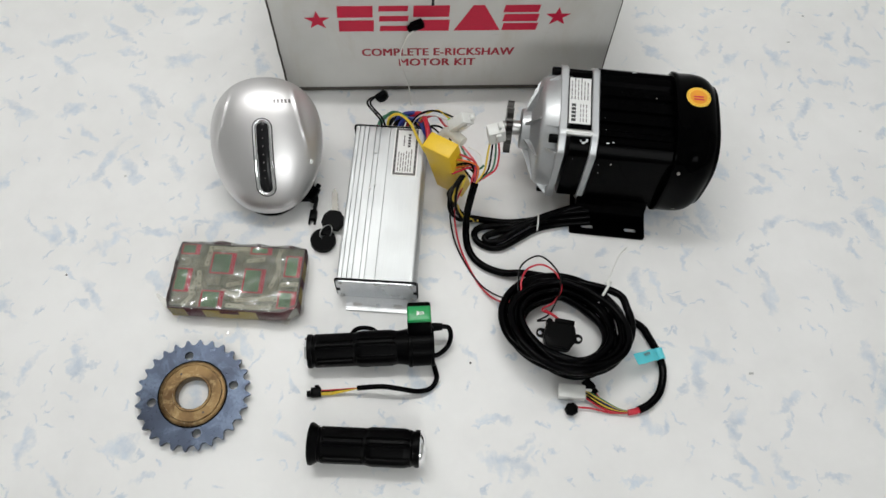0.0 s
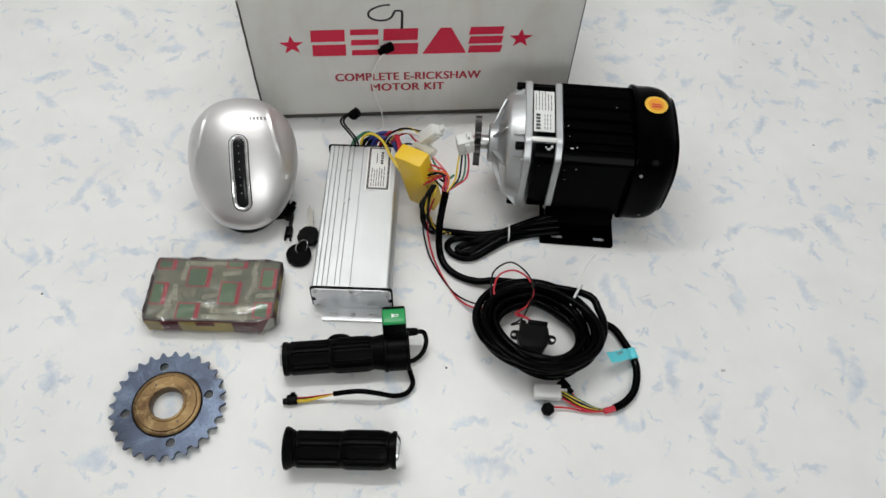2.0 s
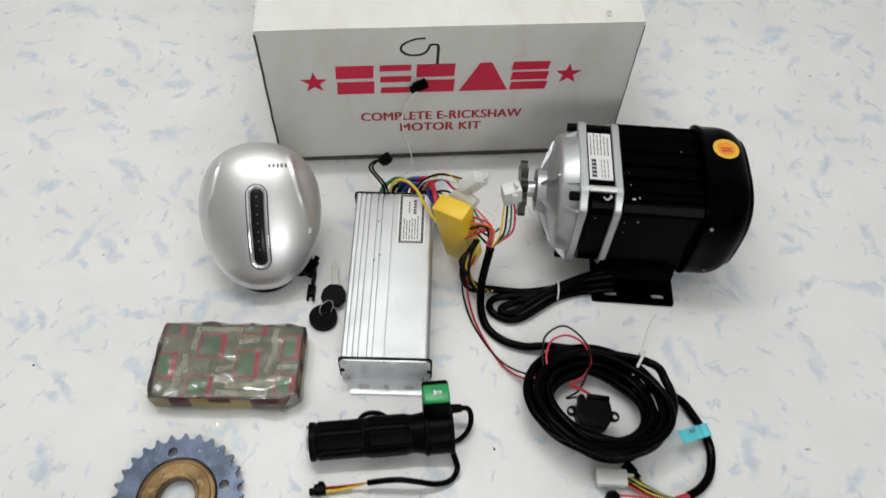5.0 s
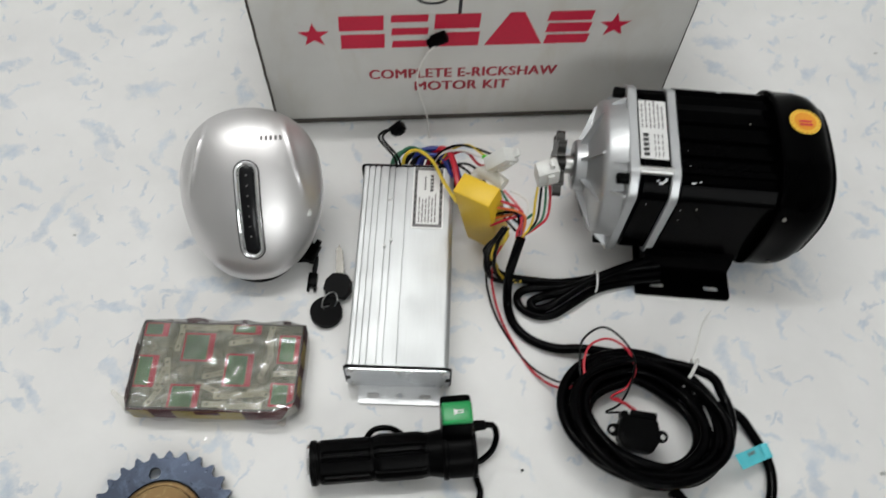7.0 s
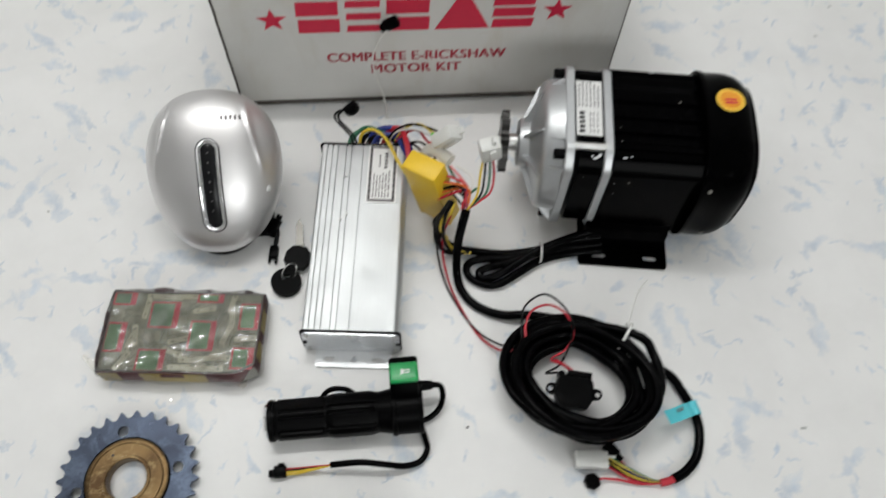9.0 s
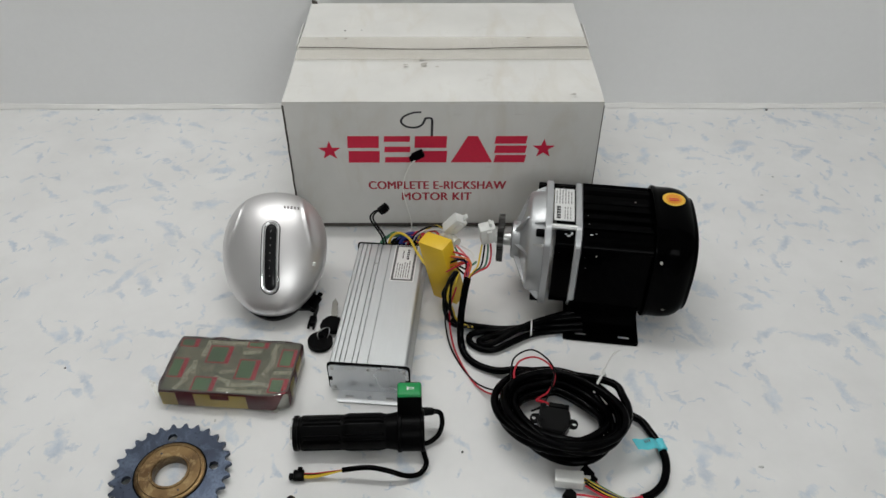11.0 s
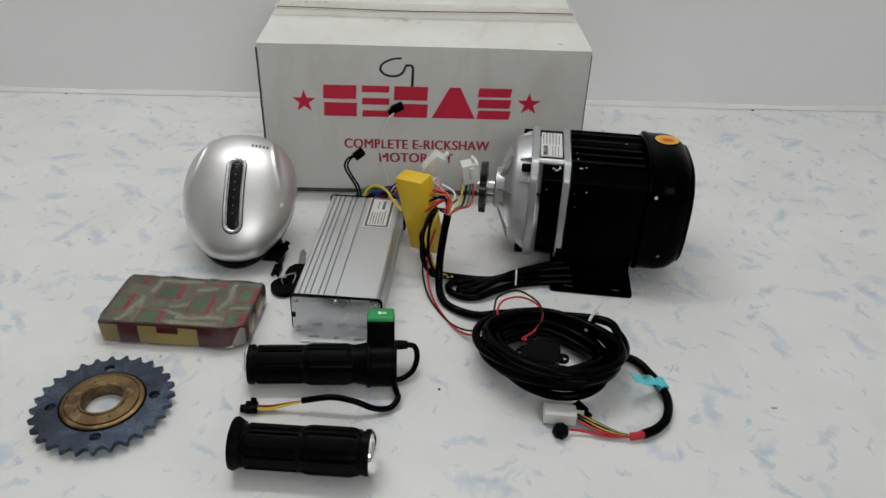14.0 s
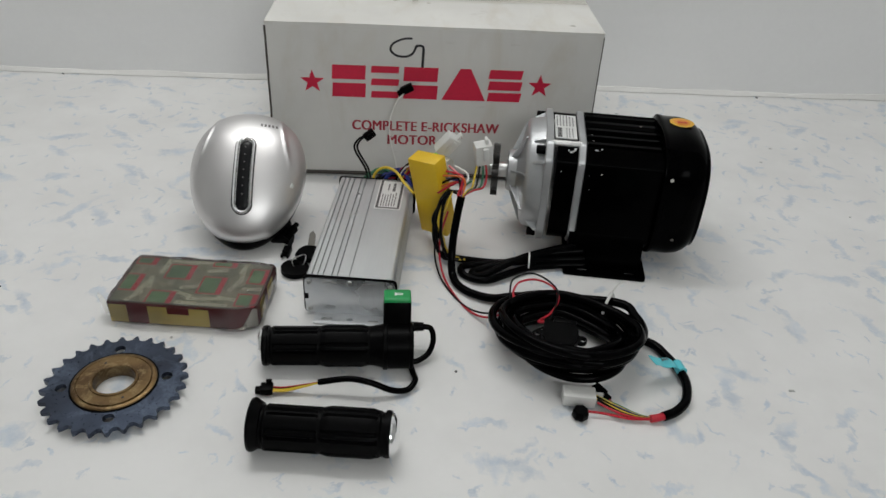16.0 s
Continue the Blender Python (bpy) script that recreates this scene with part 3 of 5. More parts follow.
def motor():
    m = thing("electric_motor", "black electric gear motor with silver front cover on black foot", "motor", pose(0.150, 0.5668, 0, 0, 0, -7.7))
    AX = 0.0765

    def put(name, bm, mat, parent=m, label="", raised=True):
        if raised:
            bmesh.ops.translate(bm, vec=(0, 0, AX), verts=bm.verts)
        return part(name, bm, mat, parent, label)

    def pillow(a, h):
        return 1.0 / (abs(math.cos(a)) ** 3 + abs(math.sin(a)) ** 3) ** (1 / 3)

    def squared(a, h):
        return min(1.0, 0.805 / max(abs(math.cos(a)), abs(math.sin(a))))

    def ribbed(a, h):
        k = squared(a, h)
        y = k * math.cos(a)
        if math.sin(a) > 0.5 and abs(y) < 0.66:
            return k * (0.945 if (y * 10 % 2.4) < 1.5 else 1.0)
        return k

    put("stator_body", lathe(fresh(), [(0.030, -0.003), (0.0760, -0.003), (0.0760, 0.086), (0.030, 0.086)], 288, "X", ribbed), BLACK_GLOSS, label="glossy black finned stator housing")
    bell = put("end_bell", lathe(fresh(), [(0.030, 0.077), (0.0700, 0.077), (0.0716, 0.0782), (0.0716, 0.0815), (0.0706, 0.0830), (0.0707, 0.100), (0.0701, 0.1060), (0.0688, 0.1122), (0.0660, 0.1180), (0.0626, 0.1222), (0.0612, 0.1236), (0.0606, 0.1264), (0.0590, 0.1276), (0.0570, 0.1260), (0.010, 0.1265), (0.0005, 0.1265)], 120, "X", pillow), BLACK_GLOSS, label="rounded glossy black end cover")
    put("sticker_rim", bent_disc(fresh(), 0.0708, 0.101, 80, 0.0132, pillow), GOLD, bell, "yellow round sticker")
    for k in range(20):
        u = 2 * math.pi * k / 20
        a = 80 + math.degrees(0.0116 * math.sin(u) / 0.0711)
        q, x = 0.0711 * pillow(radians(a), 0), 0.101 + 0.0116 * math.cos(u)
        put("sticker_tooth", patch(fresh(), q, x - 0.0006, x + 0.0006, a - 0.5, a + 0.5, 0.0006, 2), ORANGE, bell)
    put("sticker", bent_disc(fresh(), 0.0711, 0.101, 80, 0.0094, pillow), ORANGE, bell, "orange sticker centre")
    for k in range(3):
        put("print", patch(fresh(), 0.0727, 0.0955, 0.1065, 76 + 3.2 * k, 77.6 + 3.2 * k, 0.0001, 3), RED_INK, bell, "red printed bar")
    put("gear_ring", lathe(fresh(), [(0.04, -0.034), (0.0715, -0.034), (0.0715, -0.009), (0.04, -0.009)], 144, "X", squared), BLACK_GLOSS, label="black gear ring")
    for x0, x1, r in ((-0.0470, -0.0385, 0.0760), (-0.0120, -0.0040, 0.0755)):
        put("silver_ring", lathe(fresh(), [(0.04, x0), (r - 0.001, x0), (r, x0 + 0.001), (r, x1 - 0.001), (r - 0.001, x1), (0.04, x1)], 144, "X", squared), CAST, label="silver cast flange ring")
    top = AX + 0.0715 * 0.805
    plate = put("rating_plate", box(fresh(), (0.0235, 0.062, 0.0012), (-0.0252, 0.002, top + 0.0008)), PAPER, label="white rating plate with small print", raised=False)
    rnd, hi = random.Random(4), top + 0.0015
    for x in (-0.0345, -0.0310, -0.0275, -0.0240, -0.0205, -0.0170):
        y = 0.003
        while y < 0.028:
            step = rnd.uniform(0.003, 0.008)
            put("print", box(fresh(), (0.0011, step, 0.0002), (x, y + step / 2, hi)), GREY_INK, plate, raised=False)
            y += step + 0.0014
    for k in range(5):
        put("print", box(fresh(), (0.0048, 0.0036, 0.0002), (-0.0320, -0.0245 + 0.0050 * k, hi)), INK, plate, raised=False)
    for x in (-0.0245, -0.0215, -0.0180):
        for k in range(4):
            put("print", box(fresh(), (0.0009, 0.0045, 0.0002), (x, -0.0240 + 0.0062 * k, hi)), GREY_INK, plate, raised=False)
    for y in (0.046, -0.0405):
        bm = rod(fresh(), (-0.0400, y, AX + 0.052 if y > 0 else AX + 0.0575), (-0.0100, y, AX + 0.052 if y > 0 else AX + 0.0575), 0.0040, None, 14)
        put("tie_bolt", bm, BRIGHT if y < 0 else BLACK_PLASTIC, label="long tie bolt", raised=False)
    for x, a, sx, sa in ((-0.0195, 133, 0.0034, 1.6), (-0.0158, 130.5, 0.0022, 2.4), (-0.0172, 132, 0.0020, 1.2), (0.0060, 131, 0.0034, 1.0), (0.0115, 130, 0.0016, 0.8), (-0.0225, 131.5, 0.0016, 1.4), (-0.0280, 150, 0.0007, 0.5), (0.0010, 152, 0.0008, 0.5), (0.0035, 165, 0.0008, 0.5), (0.0030, 120, 0.0009, 0.4), (0.0020, 108, 0.0008, 0.4), (0.0340, 52, 0.0040, 2.0)):
        r = 0.0716 * squared(radians(a), 0) if x < -0.004 else 0.0761 * squared(radians(a), 0)
        put("paint_chip", patch(fresh(), r, x - sx / 2, x + sx / 2, a - sa / 2, a + sa / 2, 0.0006, 3), CAST, label="bare chipped metal spot")
    cover = put("front_cover", lathe(fresh(), [(0.05, -0.047), (0.0635, -0.047), (0.0612, -0.0618), (0.0592, -0.0648), (0.0552, -0.0664), (0.0440, -0.0686), (0.0320, -0.0715), (0.0264, -0.0736), (0.0247, -0.0748), (0.0230, -0.0840), (0.0212, -0.0853), (0.0130, -0.0853), (0.0125, -0.0815), (0.0005, -0.0815)], 96, "X"), CAST, label="silver cast conical gearbox cover")
    for k in range(8):
        bm = slab(fresh(), [(-0.0822, 0.021), (-0.0804, 0.0248), (-0.0676, 0.0565), (-0.0640, 0.0580), (-0.0640, 0.021)], [], -0.0011, 0.0011)
        bmesh.ops.transform(bm, matrix=Matrix.Rotation(radians(22 + 45 * k), 4, "X"), verts=bm.verts)
        put("rib", bm, CAST, cover)
    # short gussets between the drum of the cover and its flange
    for a in (36, 60, 90, 120, 144, 160, 180, 200, 216, 240, 300, 324, 0, 340, 20):
        far = min(0.0745 * squared(radians(a), 0), 0.0735) - 0.001
        if far < 0.0640:
            continue
        bm = slab(fresh(), [(-0.0470, 0.060), (-0.0470, far), (-0.0492, far), (-0.0590, 0.0630), (-0.0590, 0.060)], [], -0.0011, 0.0011)
        bmesh.ops.transform(bm, matrix=Matrix.Rotation(radians(a), 4, "X"), verts=bm.verts)
        put("gusset", bm, CAST, cover)
    for a in (48, 132, 228, 312):
        y, z = 0.0690 * math.cos(radians(a)), 0.0690 * math.sin(radians(a))
        bm = rod(fresh(), (-0.0560, y, z), (-0.0465, y, z), 0.0048, None, 20)
        rod(bm, (-0.0568, y, z), (-0.0560, y, z), 0.0036, 0.0048, 20)
        put("bolt", bm, BLACK_PLASTIC, m, "black socket bolt")
    put("shaft", lathe(fresh(), [(0.0005, -0.1060), (0.0060, -0.1060), (0.0068, -0.1050), (0.0068, -0.0955), (0.0085, -0.0950), (0.0085, -0.0800), (0.0005, -0.0800)], 32, "X"), BRIGHT, label="short steel shaft")
    bm = slab(fresh(), gear_outline(9, 0.0215, 0.0305, 0.2, 6), [ring_of(0.0072, 24)], -0.0038, 0.0038)
    bmesh.ops.transform(bm, matrix=Matrix.Translation((-0.0985, 0, 0)) @ Matrix.Rotation(radians(90), 4, "Y") @ Matrix.Rotation(radians(12), 4, "Z"), verts=bm.verts)
    put("drive_sprocket", bm, STEEL, label="small dark steel drive sprocket")
    # foot: a plate on the floor and a folded saddle up to the housing
    bm = slab(fresh(), rounded(0.090, 0.171, 0.003, 0.032, -0.005), [stadium(0.015, 0.0060, 0.060, -0.080), stadium(0.015, 0.0060, 0.008, -0.080), stadium(0.015, 0.0060, 0.060, 0.070)], 0.0005, 0.0040)
    put("foot_plate", bm, BLACK_GLOSS, raised=False, label="black slotted foot plate")
    bm = fresh()
    outline = [(-0.070, 0.003), (0.066, 0.003), (0.056, 0.030), (0.040, 0.022), (0.0, 0.018), (-0.040, 0.022), (-0.056, 0.034), (-0.0600, 0.040), (-0.066, 0.030)]
    slab(bm, outline, [], -0.010, 0.072, Matrix.Rotation(radians(90), 4, "Z") @ Matrix.Rotation(radians(90), 4, "X"))
    put("saddle", bm, BLACK_GLOSS, raised=False, label="black folded mounting saddle")
    for x, a in ((0.086, 150), (0.100, 205), (0.058, 78), (0.014, 150)):
        r = 0.0705 * pillow(radians(a), 0) if x > 0.08 else 0.0758 * squared(radians(a), 0)
        y, z = r * math.cos(radians(a)), r * math.sin(radians(a))
        bm = rod(fresh(), (x, y * 0.99, z * 0.99), (x, y * 1.012, z * 1.012), 0.0019 if x > 0.08 else 0.0009, None, 14)
        put("screw", bm, NICKEL, label="dull bright screw head")


motor()


# ---- controller ----
def controller():
    c = thing("motor_controller", "finned silver aluminium motor controller box lying flat", "controller", pose(-0.0936, 0.5045, 0, 0, 0, -5))
    w, h, l = 0.0435, 0.045, 0.1035
    top = []
    for x in (-0.0379, -0.0323, -0.0268, -0.0183, -0.0129):
        top += [(x - 0.0006, h), (x - 0.0005, h - 0.0032), (x + 0.0005, h - 0.0032), (x + 0.0006, h)]
    top += [(-0.0016, h), (-0.0015, h - 0.0024), (-0.0006, h - 0.0024), (-0.0005, h)]
    round_off = [(w - 0.0052 + 0.0052 * math.sin(a), h - 0.0052 + 0.0052 * math.cos(a)) for a in (math.pi / 2 * k / 6 for k in range(7))]
    flank = [(w, 0.034), (w - 0.0015, 0.0335), (w - 0.0015, 0.030), (w, 0.0295), (w, 0.016), (w - 0.0015, 0.0155), (w - 0.0015, 0.012), (w, 0.0115), (w, 0.003), (w - 0.002, 0.001)]
    outline = [(-w + 0.0015, h)] + top + round_off + flank + [(-x, z) for x, z in reversed(flank)] + [(-w, h - 0.0015)]
    bm = slab(fresh(), outline, [], -l, l - 0.004)
    bmesh.ops.transform(bm, matrix=Matrix.Rotation(radians(90), 4, "X") @ Matrix.Diagonal((1, 1, -1, 1)), verts=bm.verts)
    part("case", bm, ALLOY, c, "grooved aluminium extrusion")
    for s, y in ((-1, -l), (1, l - 0.004)):
        bm = slab(fresh(), rounded(0.0928, 0.0456, 0.0055, 0, 0.0232), [], 0, 0.0016, pose(0, y + (0 if s < 0 else 0.0016), 0, 90))
        part("gasket", bm, BLACK_PLASTIC, c, "black gasket")
        cap = part("end_plate", slab(fresh(), rounded(0.0896, 0.0425, 0.0045, 0, 0.0228), [], 0, 0.0018, pose(0, y - 0.0016 if s < 0 else y + 0.0034, 0, 90)), PLATE, c, "zinc-plated end plate")
        y1 = y - 0.0034 if s < 0 else y + 0.0034
        for x, z in ((-0.0400, 0.0395), (0.0400, 0.0395), (-0.0400, 0.0065), (0.0400, 0.0065), (0.0, 0.0410)):
            bm = rod(fresh(), (x, y1 - s * 0.0002, z), (x, y1 + s * 0.0014, z), 0.0026, 0.0020, 16)
            box(bm, (0.0036, 0.0004, 0.0006), (x, y1 + s * 0.0014, z))
            part("screw", bm, BRIGHT, cap, "small bright screw")
        if s < 0:
            # Bright bars put the white highlights of the two slots into the colour.
            for x in (-0.020, 0.018):
                part("slot", box(fresh(), (0.013, 0.0006, 0.0012), (x, y1 + 0.0000, 0.0405)), BRIGHT, cap, "slot with its white highlight as a bright bar")
            for sx in (-1, 1):
                part("notch", box(fresh(), (0.004, 0.0012, 0.006), (sx * 0.0432, y1 + 0.0002, 0.022)), BLACK_PLASTIC, cap, "black notch")
        bm = slab(fresh(), rounded(0.072, 0.0210, 0.002, 0.001, s * 0.1130), [stadium(0.0105, 0.0048, -0.022, s * 0.1162), stadium(0.0105, 0.0048, 0.024, s * 0.1162), ring_of(0.0028, 16, 0.001, s * 0.1162)], 0.0006, 0.0024)
        if s < 0:
            part("mounting_tab", bm, TAB, c, "bright slotted mounting tab on the floor")
        else:
            bm.free()
    lab = part("label", box(fresh(), (0.0270, 0.066, 0.0004), (0.0195, 0.0660, h + 0.0002)), GREY_INK, c, "dark-edged white rating label")
    part("label_edge", slab(fresh(), rounded(0.0300, 0.0690, 0.001, 0.0195, 0.0660), [rounded(0.0270, 0.0660, 0.0005, 0.0195, 0.0660)], h + 0.0001, h + 0.0004), PAPER, lab)
    part("label_paper", box(fresh(), (0.0215, 0.0600, 0.0003), (0.0195, 0.0660, h + 0.00045)), PAPER, lab)
    for k in range(9):
        for x in (0.0075, 0.0315):
            part("print", box(fresh(), (0.0022, 0.0034, 0.0002), (x, 0.0380 + 0.0070 * k, h + 0.0006)), INK, lab)
    rnd = random.Random(9)
    for x in (0.0115, 0.0145, 0.0175, 0.0205, 0.0235, 0.0265):
        y = 0.0380
        while y < 0.0645:
            s = rnd.uniform(0.003, 0.009)
            part("print", box(fresh(), (0.0012, s, 0.0002), (x, y + s / 2, h + 0.0007)), GREY_INK, lab)
            y += s + 0.0014
    for k in range(5):
        part("print", box(fresh(), (0.0032, 0.0028, 0.0002), (0.0228, 0.0735 + 0.0040 * k, h + 0.0007)), INK, lab)
    for k in range(6):
        part("print", box(fresh(), (0.0014, 0.0018, 0.0002), (0.0165, 0.0745 + 0.0026 * k, h + 0.0007)), INK, lab)
    for x, y in ((-0.0165, 0.062), (-0.0130, 0.018), (-0.0185, 0.012)):
        part("rivet", rod(fresh(), (x, y, h - 0.001), (x, y, h + 0.0013), 0.0019, 0.0014, 12), BRIGHT, c, "tiny bright rivet")


controller()


# ---- freewheel sprocket ----
def freewheel():
    f = thing("freewheel_sprocket", "toothed blued steel freewheel sprocket with bronze-coloured hub", "sprocket", pose(-0.2980, 0.2885, 0, 0, 0, 11.5))
    holes = [ring_of(0.0048, 20, 0.0432 * math.cos(a), 0.0432 * math.sin(a)) for a in (math.pi / 2 * k for k in range(4))]
    bm = slab(fresh(), gear_outline(28, 0.0548, 0.0609, 0.36, 4), holes + [ring_of(0.034, 48)], 0.0056, 0.0102)
    part("toothed_plate", bm, BLUED, f, "blued steel plate with 28 teeth")
    bm = lathe(fresh(), [(0.0180, 0.0004), (0.0255, 0.0004), (0.0310, 0.0030), (0.0352, 0.0062), (0.0352, 0.0112), (0.0340, 0.0120), (0.0318, 0.0120), (0.0314, 0.0110), (0.0308, 0.0110), (0.0304, 0.0126), (0.0205, 0.0126), (0.0200, 0.0138), (0.0180, 0.0138), (0.0172, 0.0128), (0.0172, 0.0015), (0.0180, 0.0004)], 72)
    hub = part("hub", bm, BRONZE, f, "worn brownish bronze threaded hub")
    # Thin black ring added for the shaded gap between hub and plate.
    bm = lathe(fresh(), [(0.0350, 0.0102), (0.0368, 0.0102), (0.0368, 0.0107), (0.0350, 0.0107), (0.0350, 0.0102)], 64)
    part("gap_ring", bm, BLACK_PLASTIC, f, "thin black ring for the shaded gap round the hub")
    for k, a in enumerate((112, 292)):
        x, y = 0.0252 * math.cos(radians(a)), 0.0252 * math.sin(radians(a))
        part("pin_hole", rod(fresh(), (x, y, 0.0120), (x, y, 0.0128), 0.0012, None, 12), MARKER, hub, "small dark pin hole")


freewheel()


# ---- handlebar grips ----
def grip_body(bm, x0, x1, r, flats=6):
    """A ribbed rubber sleeve along x with two staggered rows of grooves."""
    n, seg = 70, 96
    rings = []
    for i in range(n + 1):
        x = x0 + (x1 - x0) * i / n
        u = i / n
        ring = []
        for j in range(seg):
            a = 2 * math.pi * j / seg
            k = (a / (2 * math.pi) * flats) % 1
            q = r * (1 - 0.015 * math.cos(flats * a))
            first, second = 0.06 < u < 0.47, 0.50 < u < 0.94
            if first and (0.30 < k < 0.44 or 0.60 < k < 0.74):
                q -= 0.0022
            if second and (0.22 < k < 0.34 or 0.50 < k < 0.64):
                q -= 0.0022
            if 0.475 < u < 0.50:
                q -= 0.0004
            if second:
                q += 0.0013 * min(1.0, (u - 0.50) / 0.05, (0.94 - u) / 0.05)
            if u < 0.03 or u > 0.97:
                q -= 0.0012
            ring.append(bm.verts.new((x, q * math.cos(a), q * math.sin(a))))
        rings.append(ring)
    for lo, hi in zip(rings, rings[1:]):
        for j in range(seg):
            bm.faces.new((lo[j], lo[(j + 1) % seg], hi[(j + 1) % seg], hi[j]))
    bm.faces.new(rings[0])
    bm.faces.new(rings[-1])
    return bm


def loose_grip():
    g = thing("handlebar_grip", "black ribbed rubber handlebar grip with chrome end cap", "grip", pose(-0.1115, 0.2262, 0.0, 0, 0, -4.0))
    z = 0.0200
    up = Matrix.Translation((0, 0, z))
    bm = grip_body(fresh(), -0.0500, 0.0500, 0.0186)
    bmesh.ops.transform(bm, matrix=up, verts=bm.verts)
    part("sleeve", bm, RUBBER, g, "black ribbed rubber sleeve")
    bm = lathe(fresh(), [(0.0120, -0.0590), (0.0185, -0.0590), (0.0212, -0.0580), (0.0217, -0.0560), (0.0208, -0.0540), (0.0192, -0.0515), (0.0182, -0.0495), (0.0120, -0.0480)], 64, "X")
    bmesh.ops.transform(bm, matrix=Matrix.Translation((0, 0, z + 0.0018)), verts=bm.verts)
    part("flange", bm, RUBBER, g, "flared rubber flange")
    bm = lathe(fresh(), [(0.0120, 0.0495), (0.0186, 0.0497), (0.0190, 0.0520), (0.0186, 0.0545), (0.0120, 0.0550)], 64, "X")
    bmesh.ops.transform(bm, matrix=Matrix.Translation((0, 0, z + 0.0006)), verts=bm.verts)
    part("collar", bm, RUBBER, g)
    bm = lathe(fresh(), [(0.0176, 0.0540), (0.0174, 0.0562), (0.0155, 0.0588), (0.0110, 0.0605), (0.0050, 0.0612), (0.0003, 0.0613)], 48, "X")
    bmesh.ops.transform(bm, matrix=up, verts=bm.verts)
    part("end_cap", bm, CHROME, g, "domed chrome end cap")


def throttle():
    g = thing("throttle_grip", "black twist throttle grip with green horn button", "throttle", pose(-0.110, 0.3320, 0.0, 0, 0, 1.5))
    z = 0.0182
    up = Matrix.Translation((0, 0, z))

    def put(name, bm, mat, label="", parent=g):
        bmesh.ops.transform(bm, matrix=up, verts=bm.verts)
        return part(name, bm, mat, parent, label)

    put("sleeve", grip_body(fresh(), -0.062, 0.034, 0.0181), RUBBER, "black ribbed rubber sleeve")
    put("collar", lathe(fresh(), [(0.012, -0.0665), (0.0182, -0.0663), (0.0186, -0.0640), (0.0182, -0.0615), (0.012, -0.0612)], 64, "X"), RUBBER)
    put("end_cap", lathe(fresh(), [(0.0003, -0.0725), (0.0060, -0.0720), (0.0120, -0.0708), (0.0160, -0.0685), (0.0172, -0.0655)], 48, "X"), CHROME, "domed chrome end cap")
    put("housing_neck", lathe(fresh(), [(0.012, 0.0300), (0.0178, 0.0300), (0.0190, 0.0370), (0.0200, 0.0420), (0.012, 0.0430)], 64, "X"), BLACK_PLASTIC, "stepped black plastic neck")
    house = put("throttle_housing", lathe(fresh(), [(0.0120, 0.0420), (0.0213, 0.0420), (0.0222, 0.0430), (0.0222, 0.0460), (0.0212, 0.0466), (0.0212, 0.0660), (0.0222, 0.0667), (0.0222, 0.0690), (0.0212, 0.0700), (0.0115, 0.0700), (0.0115, 0.0420)], 64, "X"), BLACK_PLASTIC, "round black plastic throttle housing")
    bm = box(fresh(), (0.0255, 0.0290, 0.0400), (0, 0, 0), 0.003, None, 3)
    bmesh.ops.transform(bm, matrix=pose(0.0550, 0.0195, 0.0185, -20), verts=bm.verts)
    pod = put("switch_pod", bm, BLACK_PLASTIC, "raised black switch pod")
    bm = box(fresh(), (0.0250, 0.0185, 0.0070), (0, 0, 0), 0.0022, None, 3)
    bmesh.ops.transform(bm, matrix=pose(0.0550, 0.0215, 0.0395, -4), verts=bm.verts)
    button = put("horn_button", bm, GREEN, "glossy green horn button", pod)
    bm = slab(fresh(), [(0.0530, -0.0020), (0.0555, -0.0008), (0.0605, -0.0008), (0.0605, 0.0022), (0.0555, 0.0022), (0.0530, 0.0034)], [[(0.0558, 0.0000), (0.0558, 0.0014), (0.0598, 0.0014), (0.0598, 0.0000)]], 0, 0.0002)
    bmesh.ops.transform(bm, matrix=pose(-0.0005, 0.0210, 0.0432, -4), verts=bm.verts)
    put("horn_symbol", bm, WHITE_INK, "white printed horn symbol", button)
    bm = fresh()
    rod(bm, (0.066, 0.0190, 0.0070), (0.0800, 0.0190, 0.0070), 0.0050, 0.0040, 16)
    put("cable_boot", bm, BLACK_PLASTIC, "black cable boot")
    bm = tube(fresh(), [(0.078, 0.0190, 0.0070), (0.0868, 0.0180, 0.0055), (0.0890, 0.010, -0.002), (0.0845, 0.001, -0.0100), (0.0740, -0.006, -0.0135), (0.066, -0.006, -0.014)], 0.0027, 10, 6)
    put("switch_cable", bm, SHEATH, "short looped black cable")
    bm = tube(fresh(), [(0.030, 0.010, -0.0150), (0.012, 0.0205, -0.0148), (0.000, 0.0265, -0.0085), (-0.014, 0.0260, -0.0070), (-0.022, 0.0185, -0.011), (-0.024, 0.0080, -0.0150)], 0.0025, 10, 6)
    put("hidden_cable", bm, SHEATH, "black cable looping behind the grip")
    bm = tube(fresh(), [(0.067, -0.0120, -0.0120), (0.0700, -0.022, -0.0148), (0.0712, -0.034, -0.0120), (0.064, -0.0435, -0.0140), (0.050, -0.0470, -0.0110), (0.032, -0.0455, -0.0035), (0.012, -0.0425, -0.0015), (-0.014, -0.0415, -0.0065)], 0.0028, 10, 6)
    put("signal_cable", bm, SHEATH, "thin black signal cable")
